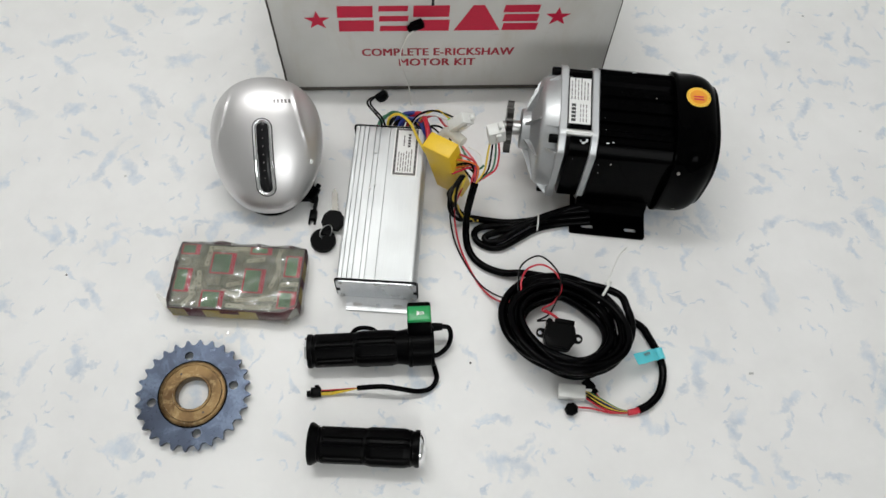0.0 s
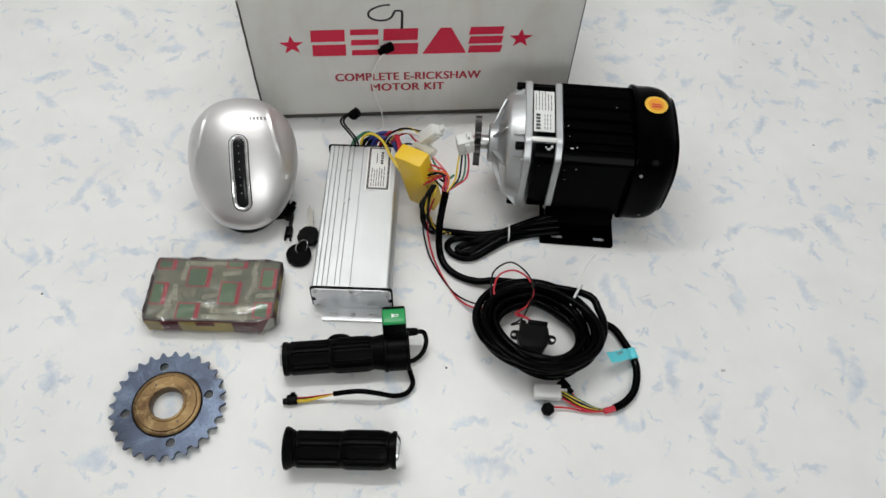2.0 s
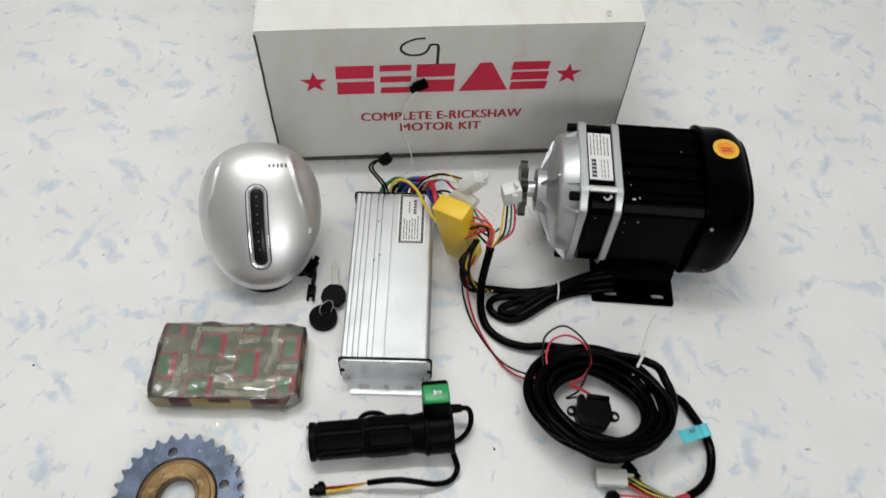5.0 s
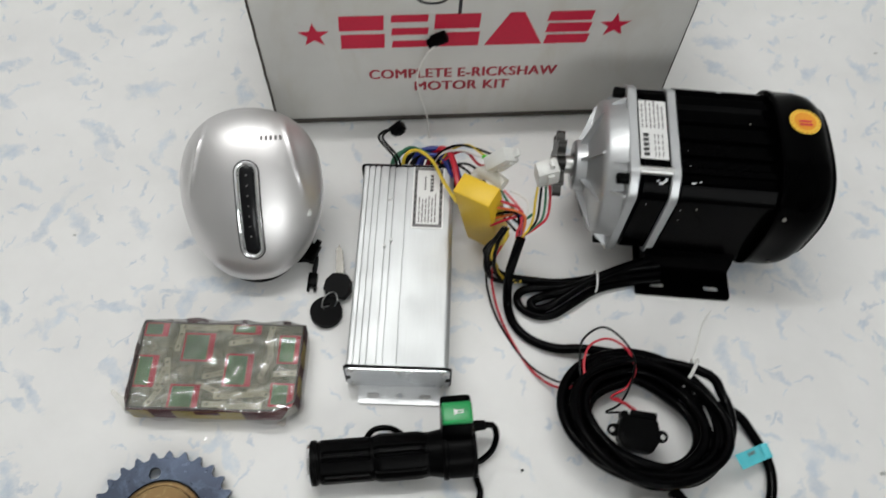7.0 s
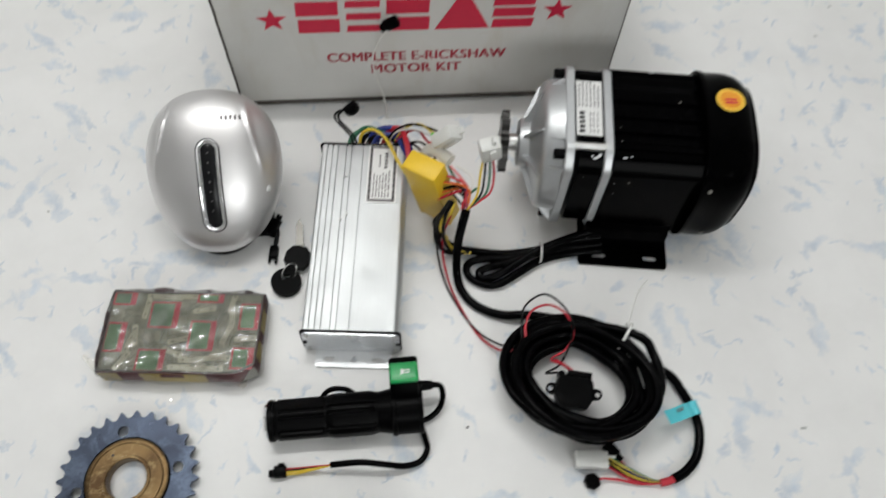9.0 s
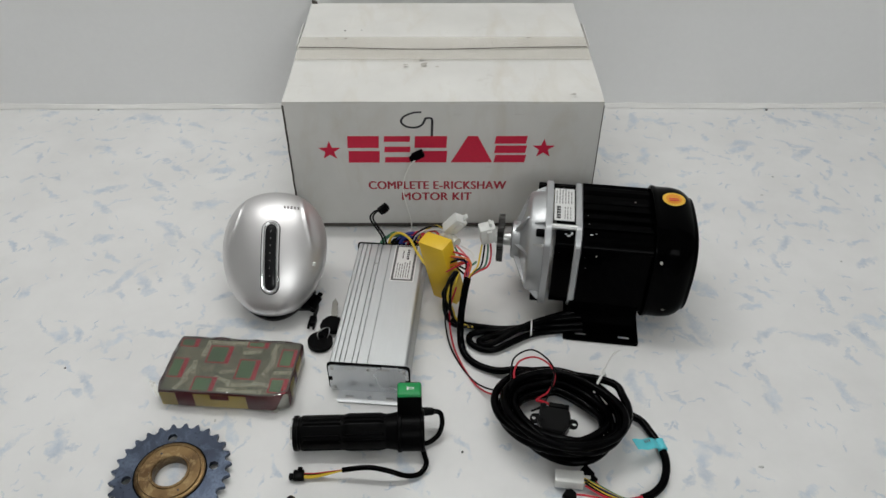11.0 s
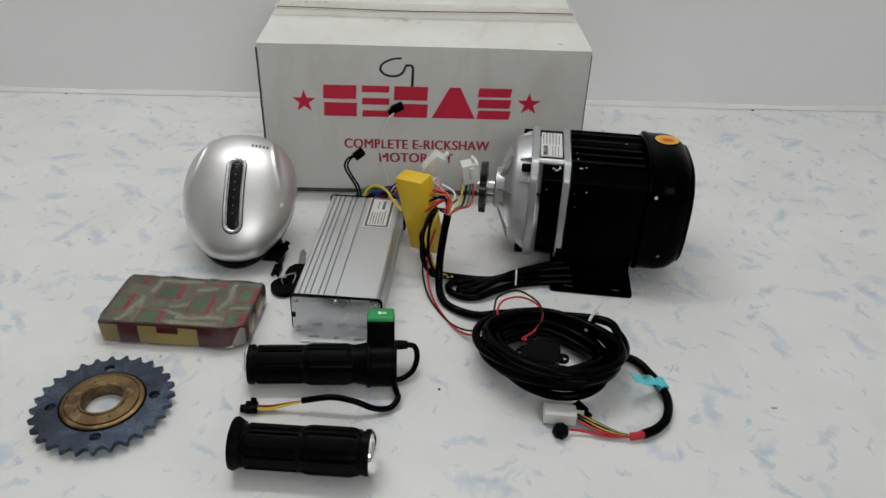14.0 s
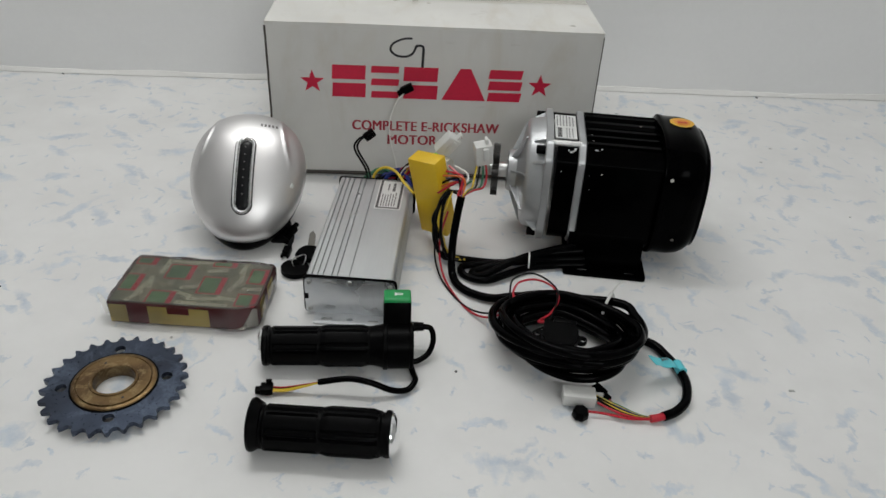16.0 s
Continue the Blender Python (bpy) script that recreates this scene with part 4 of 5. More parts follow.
    for k, (c, dy) in enumerate((("red", 0.0024), ("yellow", -0.0004), ("black", 0.0010), ("yellow", -0.0022))):
        bm = tube(fresh(), [(-0.013, -0.0415, -0.0067), (-0.028, -0.0420 + dy * 0.5, -0.0105), (-0.044, -0.0425 + dy, -0.0140), (-0.057, -0.0425 + dy, -0.0130)], 0.0009, 6, 5)
        put("signal_wire", bm, WIRE[c], c + " signal wire")
    bm = box(fresh(), (0.0110, 0.0100, 0.0070), (-0.0590, -0.0420, -0.0135), 0.001)
    box(bm, (0.0060, 0.0060, 0.0050), (-0.0660, -0.0430, -0.0140), 0.0008)
    box(bm, (0.0050, 0.0028, 0.0100), (-0.0575, -0.0370, -0.0125), 0.0006)
    put("plug", bm, BLACK_PLASTIC, "small black plug")


loose_grip()
throttle()


# ---- headlight ----
HL_A, HL_B, HL_D = 0.0642, 0.0770, 0.0375
HL_LOW = 0.0808


def dome(x, y):
    """Height of the headlight's egg-shaped shell over its rim."""
    q = (abs(x) / (HL_A * (1 + (0.045 if y > 0 else 0.105) * y / HL_B))) ** 2.25 + (abs(y) / (HL_B if y > 0 else HL_LOW)) ** 2.25
    h = HL_D * math.sqrt(max(0.0, 1 - min(q, 1.0))) * (1 + 0.17 * y / HL_B)
    for s in (-1, 1):
        line = s * (0.0505 - 0.24 * max(y, 0) ** 1.0)
        side = (x - line) * s
        if y > -0.006:
            fade = min(1.0, (y + 0.006) / 0.025)
            h += 0.0022 * fade * max(0.0, 1 - abs(side) / 0.0026) * (0.4 + 0.6 * min(1, h / 0.02))
            if side > 0:
                h -= 0.0013 * fade * min(1.0, side / 0.005) * min(1, h / 0.02)
    return h


def headlight():
    g = thing("headlight", "silver egg-shaped headlight cowl with narrow dark lens, lying tilted", "headlight", pose(-0.2300, 0.5690, 0.0632, 34, 0, 0))
    bm, rings, n, seg = fresh(), [], 56, 120
    mid = bm.verts.new((0, 0, dome(0, 0)))
    for i in range(1, n + 1):
        q = math.sin(math.pi / 2 * i / n)
        ring = []
        for j in range(seg):
            u = 2 * math.pi * j / seg
            c, s = math.cos(u), math.sin(u)
            k = q / (abs(c) ** 2.25 + abs(s) ** 2.25) ** (1 / 2.25)
            y = (HL_B if s > 0 else HL_LOW) * k * s
            x = HL_A * (1 + (0.045 if y > 0 else 0.105) * y / HL_B) * k * c
            ring.append(bm.verts.new((x, y, dome(x, y) if i < n else 0.0)))
        rings.append(ring)
    for j in range(seg):
        bm.faces.new((mid, rings[0][j], rings[0][(j + 1) % seg]))
    lip = []
    for k, dz in ((1.0, -0.006), (0.985, -0.0075), (0.96, -0.0070)):
        lip.append([bm.verts.new((v.co.x * k, v.co.y * k, dz)) for v in rings[-1]])
    for lo, hi in zip(rings + lip, (rings + lip)[1:]):
        for j in range(seg):
            bm.faces.new((lo[j], lo[(j + 1) % seg], hi[(j + 1) % seg], hi[j]))
    shell = part("shell", bm, SILVER_PAINT, g, "glossy silver painted shell")

    def egg(k, z):
        return [(HL_A * k * (1 + 0.10 * math.sin(u)) * math.cos(u), (HL_B if math.sin(u) > 0 else HL_LOW) * k * math.sin(u) - 0.0065 * max(0.0, -math.sin(u)), z) for u in (2 * math.pi * j / 64 for j in range(64))]

    bm, back = fresh(), []
    for k, z in ((0.955, -0.004), (0.970, -0.010), (0.965, -0.016), (0.90, -0.023), (0.80, -0.0325), (0.60, -0.038), (0.58, -0.0385)):
        back.append([bm.verts.new(p) for p in egg(k, z)])
    for lo, hi in zip(back, back[1:]):
        for j in range(64):
            bm.faces.new((lo[j], lo[(j + 1) % 64], hi[(j + 1) % 64], hi[j]))
    bm.faces.new(back[0])
    bm.faces.new(back[-1])
    part("back_housing", bm, BLACK_PLASTIC, g, "black plastic back housing")

    def capsule(w, h, count=96):
        r, out, straight = w / 2, [], h - w
        total = 2 * straight + math.pi * w
        for i in range(count):
            d = total * i / count
            if d < straight:
                out.append((r, -straight / 2 + d))
            elif d < straight + math.pi * r:
                a = (d - straight) / r
                out.append((r * math.cos(a), straight / 2 + r * math.sin(a)))
            elif d < 2 * straight + math.pi * r:
                out.append((-r, straight / 2 - (d - straight - math.pi * r)))
            else:
                a = math.pi + (d - 2 * straight - math.pi * r) / r
                out.append((r * math.cos(a), -straight / 2 + r * math.sin(a)))
        return out

    def band(bm, sizes, grow=0.98, down=0.0150, aside=0.0028, tall=0.005):
        """A ring of bands, each (width, height, lift over the shell)."""
        loops = []
        for w, h, lift in sizes:
            loops.append([bm.verts.new((x + aside, y - down, dome(0, y - down) + lift)) for x, y in capsule(w * grow, h * grow + tall)])
        for lo, hi in zip(loops, loops[1:]):
            for j in range(len(lo)):
                k = (j + 1) % len(lo)
                bm.faces.new((lo[j], lo[k], hi[k], hi[j]))
        return loops

    bm = fresh()
    band(bm, [(0.0232, 0.0856, -0.0020), (0.0232, 0.0856, 0.0003), (0.0212, 0.0836, 0.0006)])
    part("gap_line", bm, INK, shell, "thin dark gap line")
    bm = fresh()
    band(bm, [(0.0212, 0.0836, -0.001), (0.0210, 0.0834, 0.0016), (0.0204, 0.0828, 0.0021), (0.0190, 0.0814, 0.0022), (0.0164, 0.0788, 0.0017), (0.0150, 0.0774, 0.0010), (0.0142, 0.0766, -0.0010)])
    part("bezel", bm, CHROME, shell, "bright chrome bezel")
    bm = fresh()
    loops = band(bm, [(0.0150, 0.0774, -0.0008), (0.0132, 0.0756, 0.0002), (0.0070, 0.0694, 0.0008), (0.0030, 0.0654, 0.0009)])
    half = len(loops[-1])
    inner = loops[-1]
    for j in range(half // 2 - 1):
        a, b, c, d = inner[j], inner[j + 1], inner[(half - 2 - j) % half], inner[(half - 1 - j) % half]
        if len({a, b, c, d}) == 4:
            try:
                bm.faces.new((a, b, c, d))
            except ValueError:
                pass
    lens = part("lens", bm, SMOKED, shell, "smoked black lens strip")
    for k in range(7):
        y = -0.038 + 0.0090 * k
        bm = bmesh.new()
        bmesh.ops.create_icosphere(bm, subdivisions=1, radius=0.0009, matrix=Matrix.Translation((0.0028, y, dome(0, y) + 0.0008)))
        part("light_point", bm, GREY_INK, lens, "small grey light point")
    for k in range(5):
        x, y = 0.0165 + 0.0040 * k, 0.0480
        bm = box(fresh(), (0.0024, 0.0044, 0.0002))
        slope = -math.degrees(math.atan((dome(x, y + 0.002) - dome(x, y - 0.002)) / 0.004))
        lean = math.degrees(math.atan((dome(x + 0.002, y) - dome(x - 0.002, y)) / 0.004))
        bmesh.ops.transform(bm, matrix=Matrix.Translation((x, y, dome(x, y) + 0.0003)) @ pose(0, 0, 0, -slope, -lean, 0), verts=bm.verts)
        part("print", bm, GREY_INK, shell, "small grey logo bar")
    bm = box(fresh(), (0.0220, 0.0260, 0.0120), (0.0380, -0.0560, -0.0270), 0.002)
    rod(bm, (0.0440, -0.0640, -0.0300), (0.0500, -0.0740, -0.0330), 0.0050, 0.0036, 14)
    part("mounting_lug", bm, BLACK_PLASTIC, g, "black mounting lug at the back")
    x, y = 0.0535, -0.020
    bm = box(fresh(), (0.0042, 0.0050, 0.0008), (0, 0, 0), 0.0003)
    bmesh.ops.transform(bm, matrix=Matrix.Translation((x, y, dome(x, y) + 0.0006)) @ pose(0, 0, 0, 20, 48, 0), verts=bm.verts)
    part("tape_scrap", bm, WHITE_INK, shell, "tiny white scrap stuck on the shell")


headlight()


def headlight_lead():
    g = thing("headlight_lead", "short black headlight lead with two small plugs on the floor", "cable")
    for d in (0.0, 0.0022):
        part("wire", tube(fresh(), [(-0.194 + d, 0.548, 0.022), (-0.183 + d, 0.538, 0.017), (-0.177, 0.529, 0.009), (-0.178 - d, 0.518, 0.006), (-0.180, 0.510, 0.005)], 0.0014, 8, 5), WIRE["black"], g)
    bm = box(fresh(), (0.0085, 0.0130, 0.0075), (0, 0, 0), 0.001)
    box(bm, (0.0024, 0.0060, 0.0040), (-0.0032, -0.0090, 0), 0.0004)
    box(bm, (0.0024, 0.0060, 0.0040), (0.0032, -0.0090, 0), 0.0004)
    bmesh.ops.transform(bm, matrix=pose(-0.181, 0.506, 0.0045, 0, 0, -6), verts=bm.verts)
    part("plug", bm, BLACK_PLASTIC, g, "small black two-pin plug")
    bm = box(fresh(), (0.0075, 0.0170, 0.0080), (0, 0, 0), 0.001)
    box(bm, (0.0050, 0.0070, 0.0040), (0, 0.0100, 0.001), 0.0006)
    bmesh.ops.transform(bm, matrix=pose(-0.180, 0.531, 0.013, 25, 0, -35), verts=bm.verts)
    part("plug", bm, BLACK_PLASTIC, g, "small black plug")


headlight_lead()


# ---- keys ----
def keys():
    g = thing("key_pair", "two ignition keys with black plastic heads on a ring", "keys", group="")
    # upper key with its blade
    bm = slab(fresh(), [(0.0, 0.0135), (0.007, 0.0125), (0.0125, 0.006), (0.0135, -0.004), (0.0085, -0.0120), (-0.0085, -0.0120), (-0.0135, -0.004), (-0.0125, 0.006), (-0.007, 0.0125)], [], 0, 0.006)
    bmesh.ops.bevel(bm, geom=[e for e in bm.edges if abs(e.verts[0].co.z - e.verts[1].co.z) < 1e-6 and len(e.link_faces) == 2 and abs(e.link_faces[0].normal.dot(e.link_faces[1].normal)) < 0.5], offset=0.0012, segments=2, affect="EDGES")
    bmesh.ops.transform(bm, matrix=pose(-0.1565, 0.4970, 0.0040, 6, -4, -12), verts=bm.verts)
    part("key_head", bm, BLACK_PLASTIC, g, "angular black plastic key head")
    bm = slab(fresh(), [(-0.0040, 0), (0.0040, 0), (0.0040, 0.004), (0.0030, 0.006), (0.0036, 0.010), (0.0026, 0.013), (0.0036, 0.017), (0.0028, 0.021), (0.0034, 0.024), (0.0, 0.032), (-0.0036, 0.026), (-0.0040, 0.006)], [], 0, 0.0022)
    bmesh.ops.transform(bm, matrix=pose(-0.1545, 0.5085, 0.0062, 4, 0, 2), verts=bm.verts)
    part("blade", bm, NICKEL, g, "toothed steel key blade")
    bm = slab(fresh(), ring_of(0.0150, 36), [stadium(0.0095, 0.0036, 0.0, 0.0060)], 0, 0.0055)
    bmesh.ops.transform(bm, matrix=pose(-0.1680, 0.4722, 0.0012, 0, 3, 8), verts=bm.verts)
    part("key_head", bm, BLACK_PLASTIC, g, "round black plastic key head")
    bm = fresh()
    tube(bm, [(0.0062 * math.cos(a), 0.0090 * math.sin(a), 0.003 * math.sin(2 * a)) for a in np.linspace(0, 2 * math.pi * 0.99, 28)], 0.0006, 8, 1, False)
    bmesh.ops.transform(bm, matrix=pose(-0.1640, 0.4810, 0.0092, 22, 14, -30), verts=bm.verts)
    part("key_ring", bm, BRIGHT, g, "thin steel ring")


keys()


# ---- chain box in film ----
def chain_box():
    g = thing("chain_box", "flat printed chain box tightly wrapped in shiny clear film", "package", pose(-0.2590, 0.4175, 0.0008, 0, 0, -4.5))
    w, d, h = 0.142, 0.081, 0.0240
    cx, cy = 0.016, 0.009

    def outline(k):
        x, y = w / 2 - k, d / 2 - k
        corners, out = [(-x, -y), (x - cx, -y), (x, -y + cy), (x, y), (-x, y)], []
        for a, b in zip(corners, corners[1:] + corners[:1]):
            n = max(2, int(math.hypot(b[0] - a[0], b[1] - a[1]) / 0.008))
            for i in range(n):
                px, py = a[0] + (b[0] - a[0]) * i / n, a[1] + (b[1] - a[1]) * i / n
                out.append((px + 0.0007 * noise.noise((px * 45, py * 45, 1)), py + 0.0007 * noise.noise((px * 45, py * 45, 6))))
        return out

    bm = slab(fresh(), outline(0), [], 0, h)
    part("carton", bm, PACK_MAROON, g, "maroon card carton sides")
    lean = math.atan2(cy, cx)
    turn = Matrix.Translation((w / 2 - cx / 2 + 0.0004, -d / 2 + cy / 2 - 0.0004, 0)) @ Matrix.Rotation(lean, 4, "Z") @ Matrix.Rotation(math.pi / 2, 4, "X")
    part("torn_corner", slab(fresh(), [(-0.0075, 0.001), (0.0085, 0.001), (0.0085, h - 0.003), (0.004, h - 0.002)], [], 0, 0.0004, turn), PACK_WHITE, g, "bare white card at the crushed corner")
    bm = slab(fresh(), outline(0.0005), [], h, h + 0.0006)
    top = part("printed_top", bm, PRINT, g, "olive print of chain links")
    part("dark_border", slab(fresh(), outline(0.0003), [outline(0.0019)], h + 0.0005, h + 0.0009), CARD_EDGE, top, "dark printed border")
    frames = ((0.268, 0.13, 0.459, 0.46), (0.563, 0.01, 0.737, 0.13), (0.546, 0.36, 0.716, 0.73), (0.858, 0.13, 0.995, 0.46), (0.240, 0.72, 0.420, 0.99), (0.005, 0.40, 0.137, 0.76), (0.842, 0.68, 0.985, 0.94), (0.01, 0.01, 0.16, 0.18))
    for u0, v0, u1, v1 in frames:
        x0, x1, y0, y1 = (u0 - 0.5) * w, (u1 - 0.5) * w, (0.5 - v1) * d, (0.5 - v0) * d
        k = 0.0016
        hole = [(x0 + k, y0 + k), (x1 - 3.3 * k, y0 + k), (x1 - 3.3 * k, y1 - k), (x0 + k, y1 - k)]
        part("red_frame", slab(fresh(), [(x0, y0), (x1, y0), (x1, y1), (x0, y1)], [hole], h + 0.0005, h + 0.0008), CHAIN_RED, top, "red printed frame")
        part("green_field", slab(fresh(), hole, [], h + 0.0005, h + 0.00075), FIELD_GREEN, top, "green printed field")
    links = ((0.30, 0.06, 0), (0.39, 0.07, 0), (0.50, 0.05, 0), (0.80, 0.12, 80), (0.81, 0.30, 95), (0.79, 0.52, 70), (0.58, 0.84, 0), (0.68, 0.82, 5), (0.78, 0.80, -8), (0.52, 0.93, 0), (0.62, 0.95, 0), (0.73, 0.94, 0), (0.17, 0.66, 75), (0.15, 0.86, 60), (0.20, 0.55, 100), (0.62, 0.22, 10), (0.49, 0.60, 15), (0.92, 0.57, 5), (0.24, 0.22, 85), (0.46, 0.75, -20))
    for u, v, turn in links:
        pm = pose((u - 0.5) * w, (0.5 - v) * d, 0, 0, 0, turn)
        ring = [(0.0105 * math.copysign(abs(math.cos(a)) ** 0.55, math.cos(a)), (0.0033 + 0.0009 * math.cos(a * 2)) * math.copysign(abs(math.sin(a)) ** 0.6, math.sin(a))) for a in (2 * math.pi * i / 24 for i in range(24))]
        holes = [[(s * 0.0060 + 0.0014 * math.cos(a), 0.0014 * math.sin(a)) for a in (2 * math.pi * i / 10 for i in range(10))] for s in (-1, 1)]
        part("link_print", slab(fresh(), ring, holes, h + 0.0004, h + 0.0007, pm), PALE_INK, top, "beige printed chain link")
    for x0, x1 in ((-0.0705, -0.0535), (-0.0330, 0.0260)):
        part("yellow_band", box(fresh(), (x1 - x0, 0.0006, h * 0.84), ((x0 + x1) / 2, -d / 2 - 0.0003, h * 0.46)), PACK_YELLOW, g, "yellow printed band")
    part("dark_print", box(fresh(), (0.0210, 0.0006, h * 0.30), (-0.0035, -d / 2 - 0.0007, h * 0.74)), PACK_MAROON, g)
    for y0, y1 in ((-0.022, -0.006), (0.006, 0.026)):
        part("yellow_band", box(fresh(), (0.0006, y1 - y0, h * 0.72), (w / 2 + 0.0003, (y0 + y1) / 2, h * 0.48)), PACK_YELLOW, g)
    # film: a slightly larger crumpled skin, pinched at two corners
    bm = fresh()
    nx, ny, top = 60, 36, []
    for j in range(ny + 1):
        row = []
        for i in range(nx + 1):
            u, v = i / nx * 2 - 1, j / ny * 2 - 1
            x, y = u * (w / 2 + 0.0040), v * (d / 2 + 0.0036)
            pull = 1 - 0.045 * (abs(u) * abs(v)) ** 5
            x, y = x * pull, y * pull
            ex, ey = (x - w / 2 + 0.014) / 0.014, (-y - d / 2 + 0.008) / 0.008
            if ex > 0 and ey > 0 and ex + ey > 1.25:
                x, y = x - (ex + ey - 1.25) * 0.0045, y + (ex + ey - 1.25) * 0.0026
            q = Vector((x * 30, y * 30, 1.7))
            edge = max(abs(u), abs(v))
            z = h + 0.0020 + 0.0010 * noise.noise(q * 0.8) + 0.0022 * abs(noise.noise(Vector((q.x * 0.9 + q.y * 0.8, q.y * 1.5 - q.x * 0.5, 3)))) + 0.0012 * abs(noise.noise(q * 2.6))
            z += 0.0016 * max(0.0, edge - 0.80) / 0.20 * noise.noise(Vector((q.x * 2.2, q.y * 2.2, 8)))
            if edge > 0.93:
                k = (edge - 0.93) / 0.07
                z -= 0.0045 * k * k
                x += 0.0022 * k * noise.noise(Vector((q.x * 1.8, q.y * 1.8, 4)))
                y += 0.0022 * k * noise.noise(Vector((q.x * 1.8, q.y * 1.8, 9)))
            row.append(bm.verts.new((x, y, z)))
        top.append(row)
    for a, b in zip(top, top[1:]):
        for i in range(nx):
            bm.faces.new((a[i], a[i + 1], b[i + 1], b[i]))
    rim = top[0] + [r[-1] for r in top[1:]] + top[-1][::-1][1:] + [r[0] for r in top[::-1]][1:-1]
    low = []
    for k, v in enumerate(rim):
        wob = 0.0010 * noise.noise((k * 0.25, 3, 1))
        low.append(bm.verts.new((v.co.x * (0.992 + wob * 8), v.co.y * (0.985 + wob * 8), 0.0012)))
    for k in range(len(rim)):
        j = (k + 1) % len(rim)
        bm.faces.new((rim[k], rim[j], low[j], low[k]))
    part("film", bm, FILM, g, "crumpled clear plastic film")
    for corner, tip in (((-w / 2 + 0.001, -d / 2 + 0.003, 0.009), (-w / 2 - 0.017, -d / 2 + 0.017, 0.019)), ((w / 2 - 0.014, -d / 2 - 0.001, 0.004), (w / 2 - 0.010, -d / 2 - 0.006, 0.0065))):
        a, b = Vector(corner), Vector(tip)
        side = Vector((0.0045, 0.0035, 0))
        bm, rows = fresh(), []
        for i in range(9):
            p = a.lerp(b, i / 8)
            s = side * (1 - 0.75 * i / 8)
            wv = Vector((0, 0, 0.0014 * math.sin(i * 2.1)))
            rows.append([bm.verts.new(p - s + wv), bm.verts.new(p - wv), bm.verts.new(p + s + wv)])
        for lo, hi in zip(rows, rows[1:]):
            for k in range(2):
                bm.faces.new((lo[k], lo[k + 1], hi[k + 1], hi[k]))
        part("film_tail", bm, SLEEVE, g, "twisted end of clear film")
    for ob in g.children_recursive:
        for v in ob.data.vertices:
            v.co.z *= 0.94 - 0.06 * v.co.y / (d / 2)


chain_box()


# ---- wiring ----
def yellow_block():
    g = thing("yellow_connector", "yellow plastic connector block leaning on the controller", "connector")
    p0, along = Vector((-0.0295, 0.5320, 0.1128)), Vector((0.021, 0.006, -0.1085)).normalized()
    right = Vector((0.031, -0.023, 0.008))
    right = (right - along * right.dot(along)).normalized()
    back = along.cross(right).normalized()
    m = Matrix.Identity(4)
    for i in range(3):
        m[i][0], m[i][1], m[i][2], m[i][3] = right[i], back[i], along[i], p0[i]
    bm = box(fresh(), (0.0360, 0.0205, 0.0950), (0, 0, 0.0475), 0.0014, m)
    part("block", bm, YELLOW, g, "bright yellow plastic housing")
    bm = box(fresh(), (0.0120, 0.0009, 0.0014), (0.006, -0.0106, 0.0300), 0, m)
    part("seam", bm, PACK_YELLOW, g, "fine moulded seam")


yellow_block()


def nylon_plug(at, size, name_label):
    g = thing("wire_connector", name_label, "connector", at, "nylon plugs on the wiring")
    w, d, h = size
    bm = box(fresh(), (w, d, h), (0, 0, 0), 0.0012)
    part("shell", bm, NYLON, g, "milky white nylon shell")
    part("latch", box(fresh(), (w * 0.30, d * 0.24, h * 0.62), (w * 0.06, -d * 0.58, h * 0.10), 0.0006), NYLON, g)
    part("key_rib", box(fresh(), (w * 0.16, d * 0.5, h * 0.30), (w * 0.22, 0, h * 0.60), 0.0006), NYLON, g)
    return g


nylon_plug(pose(-0.0060, 0.5600, 0.1150, 18, 34, 20), (0.0168, 0.0130, 0.0260), "milky white nylon plug hanging on coloured wires")
nylon_plug(pose(0.0330, 0.5465, 0.1125, 8, -8, 10), (0.0190, 0.0140, 0.0250), "milky white nylon plug beside the drive sprocket")
nylon_plug(pose(0.1070, 0.2815, 0.0078, 90, 0, 84), (0.0150, 0.0120, 0.0290), "white nylon plug at the end of the coiled cable")


def strand(name, points, r, colour, parent, label=""):
    return part(name, tube(fresh(), points, r, 8, 6), WIRE[colour] if isinstance(colour, str) else colour, parent, label)


